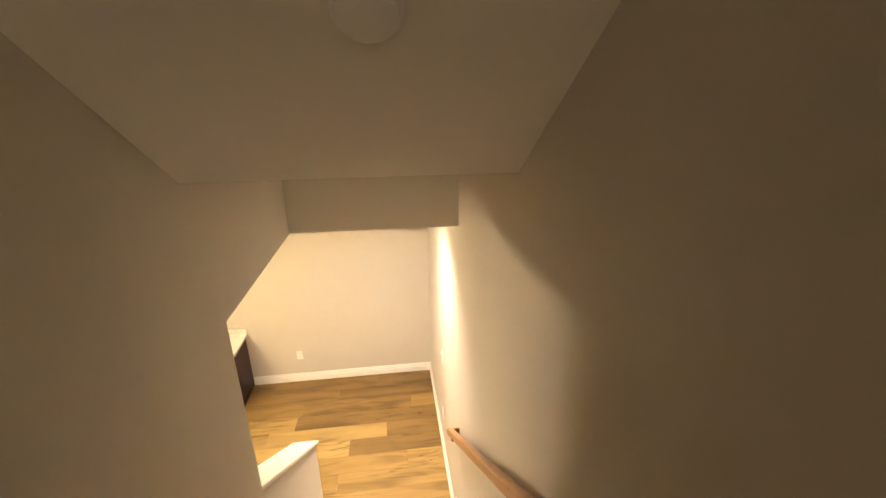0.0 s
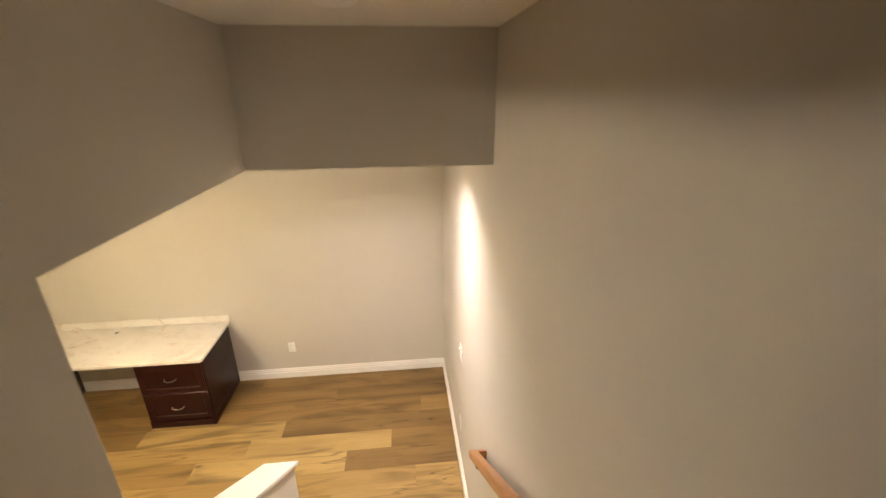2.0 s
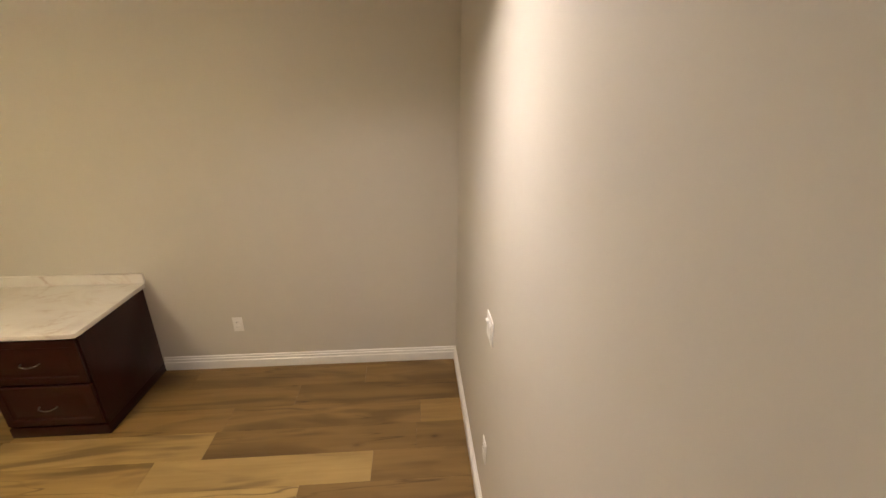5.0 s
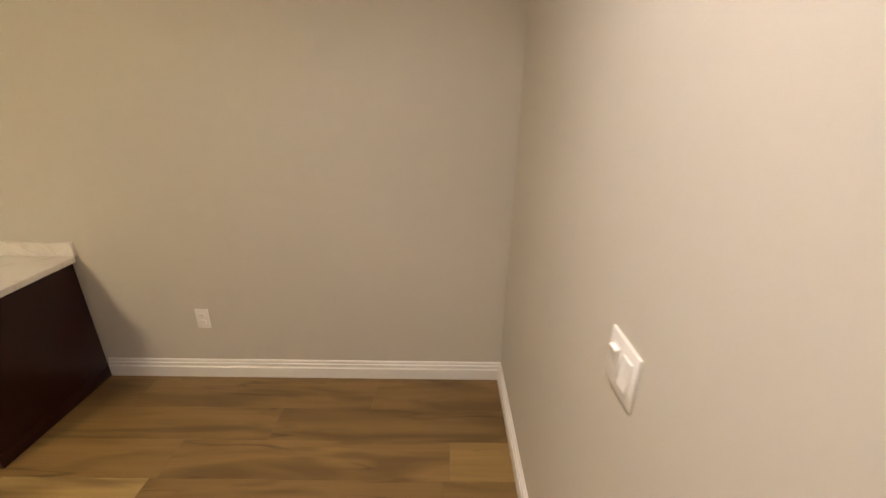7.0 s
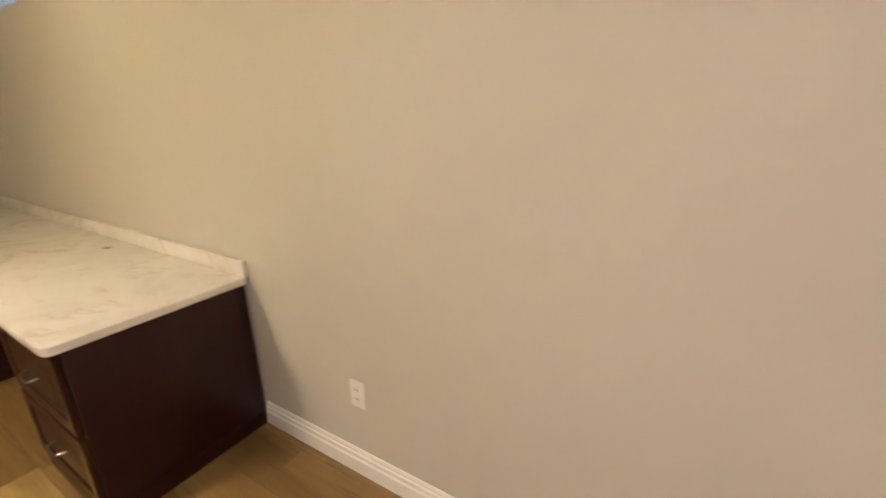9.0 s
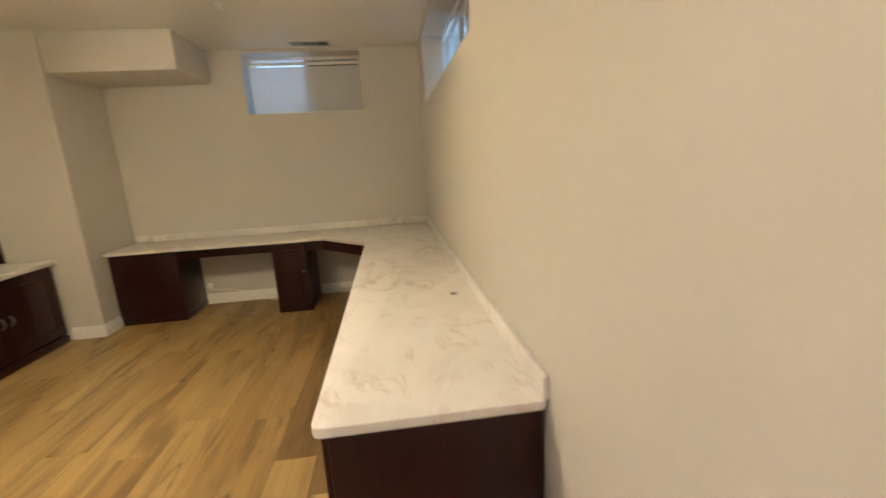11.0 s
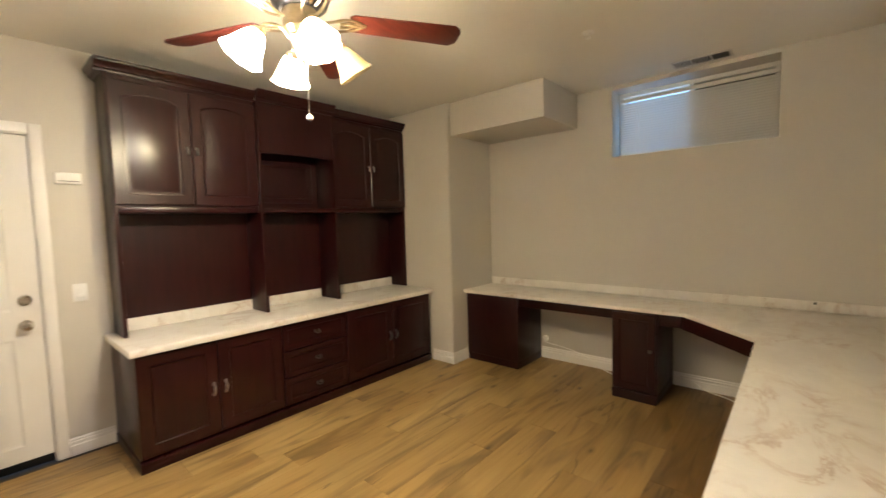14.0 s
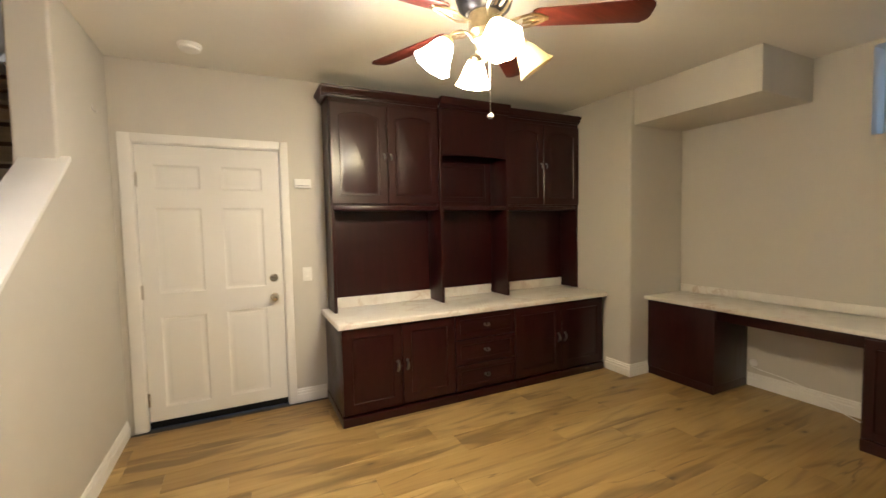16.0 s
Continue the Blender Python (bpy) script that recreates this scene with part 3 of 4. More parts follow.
blind("y", 0.19, nm + 0.01, N_WIN[1] - 0.008, N_WIN[2] + 0.004, N_WIN[3] - 0.03, -1)

# ground outdoors, round the house
bm = bmesh.new()
for x0, x1, y0, y1 in ((-3000, 3000, 0.32, 3000), (-3000, 3000, -3000, -9.75), (-3000, XW - 0.3, -9.75, 0.32), (0.15, 3000, -9.75, 0.32)):
    add_box(bm, x0, x1, y0, y1, 1.5, 1.72)
structure("ground", bm, EARTH, "bare brown ground outdoors", "ground")

# ---- door ----
door = thing("door_1", (-1.745, YS, 0.02), "white six-panel entry door, closed, with white casing", "door", kind="structure")
DX0, DX1, DZ0, DZ1 = -2.212, -1.292, 0.055, 2.012
yd = YS - 0.012
bm = box(DX0, DX1, yd - 0.04, yd - 0.012, DZ0, DZ1)
leaf = part("door_leaf", bm, DOORW, door)
cols = ((-1.393, -1.676), (-1.808, -2.087))
rows = ((1.705, 1.874), (0.968, 1.572), (0.148, 0.797))
us = [DX1, cols[0][0], cols[0][1], cols[1][0], cols[1][1], DX0]
zs_ = [DZ0, rows[2][0], rows[2][1], rows[1][0], rows[1][1], rows[0][0], rows[0][1], DZ1]
for a, b in ((us[0], us[1]), (us[2], us[3]), (us[4], us[5])):
    part("stile", box(a, b, yd - 0.012, yd, DZ0, DZ1), DOORW, leaf)
for a, b in cols:
    for c, d in ((zs_[0], zs_[1]), (zs_[2], zs_[3]), (zs_[4], zs_[5]), (zs_[6], zs_[7])):
        part("door_rail", box(a, b, yd - 0.012, yd, c, d), DOORW, leaf)
    for c, d in rows:
        bm = bmesh.new()
        rings = []
        for inset, dep in ((0, 0), (0.012, -0.0085), (0.022, -0.0095), (0.045, -0.003), (0.05, -0.0025)):
            rings.append([bm.verts.new(p) for p in ((a - inset, yd + dep, c + inset), (b + inset, yd + dep, c + inset), (b + inset, yd + dep, d - inset), (a - inset, yd + dep, d - inset))])
        for r, q in zip(rings, rings[1:]):
            for i in range(4):
                bm.faces.new((r[i], r[(i + 1) % 4], q[(i + 1) % 4], q[i]))
        bm.faces.new(rings[-1])
        part("door_panel", bm, DOORW, leaf)
part("door_sweep", box(DX0, DX1, yd - 0.04, yd + 0.006, 0.008, DZ0 - 0.002, 0.003), RUBBER, door, "black rubber door sweep")
for x0, x1, z0, z1 in ((DX1 + 0.004, DX1 + 0.021, 0, 2.03), (DX0 - 0.022, DX0 - 0.004, 0, 2.03), (DX0 - 0.004, DX1 + 0.004, 2.016, 2.03)):
    part("jamb", box(x0, x1, YS - 0.14, YS + 0.002, z0, z1), TRIM, door)
for x0, x1, z0, z1 in ((SX0 - 0.04, DX1 + 0.01, 0, 2.083), (DX0 - 0.068, DX0 - 0.01, 0, 2.083), (DX0 - 0.01, DX1 + 0.01, 2.022, 2.083)):
    part("casing", box(x0, x1, YS + 0.001, YS + 0.018, z0, z1, 0.005, 3), TRIM, door)
kn = facing((-2.142, yd, 0.876), (0, 1, 0))
part("door_knob", lathe([(0.033, 0), (0.032, 0.006), (0.013, 0.01), (0.012, 0.03), (0.026, 0.042), (0.029, 0.055), (0.022, 0.066), (0.006, 0.07)], kn @ pose(0, 0, 0, -90), 20), NICKEL, leaf, "satin nickel door knob")
kn = facing((-2.144, yd, 1.028), (0, 1, 0))
part("deadbolt", lathe([(0.032, 0), (0.031, 0.012), (0.024, 0.018), (0.02, 0.018), (0.018, 0.014)], kn @ pose(0, 0, 0, -90), 20), NICKEL, leaf, "round satin nickel deadbolt")
for z in (0.215, 0.985, 1.77):
    part("hinge", box(DX1 - 0.010, DX1 + 0.014, yd - 0.004, yd + 0.009, z - 0.05, z + 0.05, 0.003), NICKEL, door, "satin nickel hinge")

# ---- small fixtures on walls ----
def outlet(loc, normal, label):
    m = facing(loc, normal)
    ob = thing("wall_outlet", loc, label, "outlet", "wall outlets")
    bm = box(-0.035, 0.035, 0.0005, 0.006, -0.0575, 0.0575, 0.0025)
    bm.transform(m)
    part("cover_plate", bm, PLASTIC, ob)
    for z in (-0.02, 0.02):
        bm = lathe([(0.017, 0.005), (0.017, 0.0085), (0.0155, 0.009)], pose(0, 0, z, -90), 16)
        bm.transform(m)
        part("receptacle", bm, PLASTIC, ob)
        for x in (-0.006, 0.006):
            bm = box(x - 0.0012, x + 0.0012, 0.0088, 0.0094, z - 0.002, z + 0.006)
            bm.transform(m)
            part("slot", bm, SLOT, ob)
    return ob


outlet((-1.61, 0, 0.37), (0, -1, 0), "white duplex outlet low on the greige wall")
outlet((0, -1.29, 0.42), (-1, 0, 0), "white duplex outlet low on the wall")


def switch_plate(loc, normal, gangs, label):
    m = facing(loc, normal)
    ob = thing("light_switch", loc, label, "light switch")
    w = 0.058 if gangs == 2 else 0.036
    bm = box(-w, w, 0.0005, 0.006, -0.056, 0.056, 0.003)
    bm.transform(m)
    part("cover_plate", bm, PLASTIC, ob)
    for x, kind in (((-0.023, "slide"), (0.023, "rocker")) if gangs == 2 else ((0, "rocker"),)):
        if kind == "rocker":
            bm = box(x - 0.0165, x + 0.0165, 0.005, 0.009, -0.033, 0.033, 0.002)
            bm.transform(m)
            part("rocker", bm, PLASTIC, ob)
            bm = prism([(x - 0.013, 0.008, 0.0), (x - 0.013, 0.008, -0.03), (x - 0.013, 0.0125, -0.028)], (0.026, 0, 0))
            bm.transform(m)
            part("paddle", bm, PLASTIC, ob)
        else:
            bm = box(x - 0.0165, x + 0.0165, 0.005, 0.0075, -0.033, 0.033, 0.0015)
            bm.transform(m)
            part("frame", bm, PLASTIC, ob)
            bm = prism([(x - 0.0125, 0.007, 0.03), (x - 0.0125, 0.017, 0.027), (x - 0.0125, 0.0085, -0.004), (x - 0.0125, 0.007, -0.004)], (0.025, 0, 0))
            bm.transform(m)
            part("toggle", bm, PLASTIC, ob)
    return ob


switch_plate((0, -1.279, 1.066), (-1, 0, 0), 2, "white two-gang switch plate on the greige wall")
switch_plate((-2.395, YS, 1.041), (0, 1, 0), 1, "white rocker switch beside the door")
sb = thing("door_chime", (-2.382, YS, 1.73), "small white wall sensor box beside the door", "sensor")
part("housing", box(-2.446, -2.319, YS + 0.001, YS + 0.034, 1.73, 1.80, 0.005, 3), PLASTIC, sb)
part("seam", box(-2.432, -2.333, YS + 0.0335, YS + 0.0355, 1.745, 1.749), SLOT, sb)
solo("wall_hook", tube(curve_points([(SX0 - 0.001, -3.648, 2.17), (SX0 - 0.006, -3.648, 2.14), (SX0 - 0.02, -3.648, 2.125), (SX0 - 0.024, -3.648, 2.14)], 5), 0.003), PLASTIC, (SX0, -3.648, 2.15), "small white hook on the stair wall", "hook")

# ---- ceiling fixtures ----
can = thing("recessed_downlight", (*CAN, ZC), "lit round recessed downlight with white trim", "ceiling light")
part("trim_ring", lathe([(0.072, 0.0), (0.072, -0.003), (0.086, -0.006), (0.094, -0.003), (0.095, 0.0)], pose(*CAN, ZC), 32), TRIM, can)
part("lens", lathe([(0.07, -0.001), (0.068, -0.004), (0.02, -0.005)], pose(*CAN, ZC), 32), CAN_GLOW, can, "glowing frosted lens")
for watts, wide, blend in ((CAN_BEAM, 107, 1.0), (CAN_SPILL, 144, 0.5)):
    lamp = new("downlight_lamp", bpy.data.lights.new("downlight_lamp", "SPOT"))
    lamp.data.energy, lamp.data.color, lamp.data.spot_size, lamp.data.spot_blend, lamp.data.shadow_soft_size = watts, (1.0, 0.89, 0.82), radians(wide), blend, 0.06
    lamp.location = (*CAN, ZC - 0.012)


def disc_fixture(name, x, y, z, r, h, label, category, dark=False):
    ob = thing(name, (x, y, z), label, category)
    part("base", lathe([(r, 0), (r, -h * 0.35), (r * 0.94, -h * 0.5)], pose(x, y, z), 28), PLASTIC, ob)
    part("cover", lathe([(r * 0.88, -h * 0.5), (r * 0.86, -h * 0.85), (r * 0.7, -h), (r * 0.2, -h)], pose(x, y, z), 28), PLASTIC if not dark else GRILLE, ob)
    return ob


disc_fixture("smoke_detector", -1.69, -3.585, ZC, 0.068, 0.04, "round white smoke detector on the ceiling", "smoke detector")
disc_fixture("smoke_detector", -0.535, -2.60, ZK, 0.062, 0.02, "flat round fixture on the stairwell ceiling", "smoke detector")


def sprinkler(x, y, label, k=1.0):
    ob = thing("sprinkler_head", (x, y, ZC), label, "sprinkler", "ceiling sprinklers")
    part("escutcheon", lathe([(0.04 * k, 0), (0.039 * k, -0.004), (0.022 * k, -0.009)], pose(x, y, ZC), 20), PLASTIC, ob)
    part("nozzle", lathe([(0.013, -0.008), (0.012, -0.03), (0.02, -0.032), (0.02, -0.036), (0.006, -0.038)], pose(x, y, ZC), 14), PLASTIC, ob)


sprinkler(-4.57, -1.503, "small white sprinkler head on the ceiling")
sprinkler(-1.905, -1.266, "sprinkler head with a wide flange on the ceiling", 1.6)
m = Matrix.Translation((-0.424, -3.705, ZK + 0.74 * (KINK + 3.705))) @ pose(0, 0, 0, -36.5)
sd = thing("smoke_detector", m.translation, "round detector on the sloping stairwell ceiling", "smoke detector")
part("base", lathe([(0.06, 0.004), (0.06, -0.012), (0.056, -0.016)], m, 28), PLASTIC, sd)
part("cover", lathe([(0.052, -0.016), (0.05, -0.026), (0.04, -0.031), (0.012, -0.032)], m, 28), PLASTIC, sd)

vent = thing("ceiling_vent", (-5.61, -1.06, ZC), "metal ceiling air register with three slatted bays", "air vent")
VX0, VX1, VY0, VY1 = -5.69, -5.535, -1.248, -0.87
part("backing", box(VX0 + 0.01, VX1 - 0.01, VY0 + 0.01, VY1 - 0.01, ZC - 0.003, ZC - 0.0005), VENTDARK, vent)
for a in ((VX0, VX1, VY0, VY0 + 0.018), (VX0, VX1, VY1 - 0.018, VY1), (VX0, VX0 + 0.018, VY0 + 0.018, VY1 - 0.018), (VX1 - 0.018, VX1, VY0 + 0.018, VY1 - 0.018)):
    part("frame", box(*a, ZC - 0.008, ZC - 0.0005, 0.002), GRILLE, vent)
for i in (1, 2):
    y = VY0 + (VY1 - VY0) * i / 3
    part("divider", box(VX0 + 0.018, VX1 - 0.018, y - 0.006, y + 0.006, ZC - 0.008, ZC - 0.003), GRILLE, vent)
for i in range(3):
    for k in range(6):
        y = VY0 + 0.03 + (VY1 - VY0 - 0.02) / 3 * i + k * 0.016
        bm = box(VX0 + 0.018, VX1 - 0.018, -0.0005, 0.0005, -0.007, 0.003)
        bm.transform(pose(0, y, ZC - 0.006, (-40, 0, 40)[i]))
        # last bay tilts away: its shade is put into a darker slat colour
        part("slat", bm, GRILLE if i < 2 else VENTDARK, vent)

# ---- ceiling fan ----
fx, fy = FAN
fan = thing("ceiling_fan", (fx, fy, ZC), "five-blade ceiling fan, cherry blades, brass fittings, lit glass shades", "ceiling fan")
part("canopy", lathe([(0.078, 0), (0.078, -0.02), (0.066, -0.05), (0.035, -0.065)], pose(fx, fy, ZC), 28), BRASS, fan)
part("motor_housing", lathe([(0.035, -0.06), (0.09, -0.085), (0.122, -0.12), (0.126, -0.2), (0.11, -0.245), (0.08, -0.27)], pose(fx, fy, ZC), 32), BLACKM, fan, "dark bronze motor housing")
part("band", lathe([(0.118, -0.15), (0.131, -0.154), (0.131, -0.172), (0.118, -0.176)], pose(fx, fy, ZC), 32), BRASS, fan)
ZB = 2.282
for k in range(5):
    ang = 149.5 + 72 * k
    m = pose(fx, fy, ZB, 0, 0, ang)
    tilt = m @ pose(0, 0, 0, -12)
    r0, r1, w0, w1 = 0.2, 0.70, 0.052, 0.068
    outline = [(r0, -w0 * 0.75), (r0 + 0.02, -w0)] + [(r1 - 0.035, -w1), (r1 - 0.008, -w1 * 0.72), (r1, -w1 * 0.45), (r1, w1 * 0.45), (r1 - 0.008, w1 * 0.72), (r1 - 0.035, w1)] + [(r0 + 0.02, w0), (r0, w0 * 0.75)]
    bm = prism([(x, y, 0) for x, y in outline], (0, 0, 0.007), 0.0015)
    bm.transform(tilt)
    bl = part("blade", bm, BLADE, fan)
    bm = bmesh.new()
    for s in (-1, 1):
        loop = curve_points([(0.085, s * 0.012, -0.02), (0.13, s * 0.03, -0.022), (0.175, s * 0.036, -0.012), (0.225, s * 0.028, -0.006), (0.255, s * 0.006, -0.004), (0.235, 0, -0.004), (0.2, s * 0.012, -0.006), (0.16, s * 0.01, -0.014)], 4)
        add_tube(bm, loop, 0.006, 6)
    add_box(bm, 0.2, 0.27, -0.012, 0.012, -0.006, -0.001, 0.002)
    bm.transform(tilt)
    part("blade_iron", bm, BRASS, fan, "scrolled brass blade bracket")
part("switch_housing", lathe([(0.066, -0.265), (0.074, -0.285), (0.07, -0.345), (0.045, -0.365), (0.052, -0.378), (0.036, -0.42), (0.016, -0.44), (0.012, -0.46), (0.004, -0.475)], pose(fx, fy, ZC), 28), BRASS, fan, "brass light-kit housing")
ruffle = lambda a, k: 1 + (0.045 * math.cos(8 * a) if k in (5, 6, 7) else 0.02 * math.cos(8 * a) if k in (4, 8) else 0)
shade_prof = [(r * 1.13, z * 1.13) for r, z in ((0.022, 0.0), (0.03, -0.006), (0.042, -0.03), (0.052, -0.06), (0.062, -0.085), (0.074, -0.105), (0.0725, -0.106), (0.059, -0.085), (0.048, -0.058), (0.036, -0.03), (0.02, -0.008))]
for ang, lit in ((73, "warm"), (163, ""), (253, "warm"), (343, "white")):
    m = pose(fx, fy, ZC - 0.395, 0, 0, ang)
    arm = curve_points([(0.045, 0, 0.01), (0.085, 0, 0.05), (0.14, 0, 0.045), (0.165, 0, 0.008)], 5)
    part("lamp_arm", tube([m @ p for p in arm], 0.006, 8), BRASS, fan, "curved brass lamp arm")
    t = m @ pose(0.163, 0, 0.012, 0, -34)
    part("fitter", lathe([(0.012, 0.012), (0.026, 0.006), (0.03, -0.012), (0.024, -0.016)], t, 18), BRASS, fan)
    part("glass_shade", lathe(shade_prof, t @ pose(0, 0, -0.008), 32, ruffle), {"warm": SHADE_WARM, "white": SHADE_COOL}.get(lit, SHADE_OFF), fan, f"glowing {lit} ruffled bell glass shade" if lit else "unlit cream bell glass shade")
    if lit:
        bulb = new("fan_lamp", bpy.data.lights.new("fan_lamp", "POINT"))
        bulb.data.energy, bulb.data.color, bulb.data.shadow_soft_size = FAN_WATTS * (1.15 if lit == "white" else 1.0), COOL if lit == "white" else WARM, 0.03
        bulb.location = t @ Vector((0, 0, -0.098 if lit == "white" else -0.086))
pc = (-2.878, -1.973)
chain = part("pull_chain", tube([(pc[0], pc[1], 2.17), (pc[0], pc[1], 1.865)], 0.0016, 6), NICKEL, fan)
part("chain_pull", lathe([(0.003, 0.012), (0.012, 0.004), (0.013, -0.006), (0.005, -0.012)], pose(pc[0], pc[1], 1.855), 14), PLASTIC, chain, "white pull bead")

# ---- desk ----
ZT, TH = 0.728, 0.030
desk = thing("corner_desk_worktop", (-3.97, -0.33, ZT - TH), "white marble-look laminate corner worktop with beige veins", "worktop")
outline = [(-2.185, -0.002), (-2.17, -0.02), (-2.17, -0.62), (-2.174, -0.64), (-2.185, -0.65), (-2.205, -0.655), (-4.775, -0.655), (-5.228, -1.09), (-5.228, -3.069), (XW + 0.002, -3.069), (XW + 0.002, -0.002)]
part("slab", prism([(x, y, ZT - TH) for x, y in outline], (0, 0, TH), 0.004), MARBLE, desk)
part("backsplash", box(-2.17, XW + 0.024, -0.002, -0.022, ZT + 0.0005, 0.80, 0.003), MARBLE, desk)
part("backsplash", box(XW + 0.002, XW + 0.022, -0.024, -3.069, ZT + 0.0005, 0.80, 0.003), MARBLE, desk)
for gx, gy in ((-3.165, -0.118),):
    g = part("grommet", lathe([(0.019, 0.0005), (0.0205, 0.0025), (0.024, 0.0025), (0.025, 0.0005)], pose(gx, gy, ZT), 22), GRILLE, desk, "round cable grommet")
    part("hole", lathe([(0.012, 0.0005), (0.012, 0.001), (0.002, 0.001)], pose(gx, gy, ZT), 22), SLOT, g)


def pedestal(x0, x1, y0, y1, normal, fronts, label, plinth=0.07):
    """A desk pedestal between floor and worktop. fronts: (kind, low, high) up its face."""
    ob = thing("desk_cabinet", ((x0 + x1) / 2, (y0 + y1) / 2, 0), label, "cabinet", "desk pedestals")
    top = ZT - TH - 0.001
    part("body", box(x0, x1, y0, y1, plinth, top, 0.003), CHERRY, ob)
    e = 0.012 if fronts else 0.0
    ny = normal[1]
    nx = normal[0]
    part("plinth", box(x0 - (e if nx < 0 else 0), x1 + (e if nx > 0 else 0), y0 - (e if ny < 0 else 0), y1 + (e if ny > 0 else 0), 0, plinth - 0.001, 0.003), CHERRYX, ob)
    for kind, lo, hi in fronts:
        if ny:
            w = x1 - x0 - 0.02
            m = facing((x0 + 0.01 if ny < 0 else x1 - 0.01, y0 if ny < 0 else y1, lo), normal)
        else:
            w = y1 - y0 - 0.02
            m = facing((x1, y0 + 0.01, lo), normal)
        if kind == "drawer":
            d = part("drawer_front", panel_front(w, hi - lo, m, 0.02, 0.045), CHERRYX, ob)
            bm = bmesh.new()
            pts = curve_points([(w / 2 - 0.05, 0.02, (hi - lo) / 2), (w / 2 - 0.04, 0.042, (hi - lo) / 2 - 0.004), (w / 2, 0.046, (hi - lo) / 2 - 0.012), (w / 2 + 0.04, 0.042, (hi - lo) / 2 - 0.004), (w / 2 + 0.05, 0.02, (hi - lo) / 2)], 4)
            part("handle", tube([m @ p for p in pts], 0.004, 8), PEWTER, d, "arched pewter pull")
        else:
            d = part("cabinet_door", panel_front(w, hi - lo, m, 0.02, 0.05), CHERRY, ob)
            part("knob", knob(m @ pose(w - 0.03, 0.02, (hi - lo) * 0.55)), PEWTER, d, "small pewter knob")
    return ob


pedestal(-2.755, -2.19, -0.615, -0.018, (0, -1, 0), (("drawer", 0.09, 0.375), ("drawer", 0.39, 0.68)), "dark cherry two-drawer desk pedestal under the marble-look worktop")
pedestal(-4.29, -3.72, -0.615, -0.018, (0, -1, 0), (("drawer", 0.09, 0.375), ("drawer", 0.39, 0.68)), "dark cherry desk pedestal under the middle of the worktop")
pedestal(XW + 0.018, -5.282, -3.068, -2.474, (1, 0, 0), (), "dark cherry plain-sided desk pedestal against the column")
pedestal(XW + 0.018, -5.238, -1.588, -1.262, (1, 0, 0), (("door", 0.085, 0.685),), "narrow dark cherry desk pedestal with one panelled door", 0.075)
ap = thing("desk_apron", (-5.4, -2.02, 0.6), "dark cherry apron board under the worktop", "desk apron", "desk aprons")
part("board", box(-5.33, -5.312, -2.473, -1.589, 0.605, ZT - TH - 0.001, 0.002), CHERRYX, ap)
ap = thing("desk_apron", (-5.15, -0.9, 0.6), "dark cherry apron board under the angled worktop edge", "desk apron", "desk aprons")
bm = prism([(-5.268, -1.108, 0.6), (-4.805, -0.668, 0.6), (-4.82, -0.655, 0.6), (-5.283, -1.095, 0.6)], (0, 0, ZT - TH - 0.601), 0.002)
part("board", bm, CHERRYX, ap)
ap = thing("desk_apron", (-5.4, -1.15, 0.6), "dark cherry apron board under the worktop corner", "desk apron", "desk aprons")
part("board", box(-5.29, -5.272, -1.261, -1.11, 0.605, ZT - TH - 0.001, 0.002), CHERRYX, ap)
solo("network_cable", tube(curve_points([(XW + 0.02, -2.44, 0.17), (XW + 0.03, -2.36, 0.16), (XW + 0.035, -2.2, 0.145), (XW + 0.04, -2.0, 0.10), (XW + 0.06, -1.86, 0.03), (XW + 0.1, -1.72, 0.006), (XW + 0.12, -1.6, 0.006)], 8), 0.004, 6), PLASTIC, (XW + 0.05, -2.0, 0.0), "thin white cable drooping along the baseboard", "cable")
solo("network_cable", tube(curve_points([(XW + 0.03, -1.16, 0.12), (XW + 0.035, -1.09, 0.05), (XW + 0.05, -1.0, 0.01), (XW + 0.09, -0.88, 0.006), (XW + 0.2, -0.74, 0.006)], 8), 0.003, 6), PLASTIC, (XW + 0.05, -1.0, 0.0), "thin pale cable on the floor by the baseboard", "cable")
solo("cable_plug", lathe([(0.009, 0), (0.009, 0.006), (0.004, 0.008)], facing((XW + 0.022, -0.39, 0.785), (1, 0, 0)) @ pose(0, 0, 0, -90), 14), SLOT, (XW + 0.022, -0.39, 0.785), "small dark cable plug in the backsplash", "cable plug")
sk = thing("cable_outlet", (XW, -2.43, 0.2), "round white cable outlet on the wall", "outlet")
part("cup", lathe([(0.03, 0.0), (0.03, 0.012), (0.022, 0.02), (0.006, 0.022)], facing((XW + 0.001, -2.43, 0.2), (1, 0, 0)) @ pose(0, 0, 0, -90), 18), PLASTIC, sk)

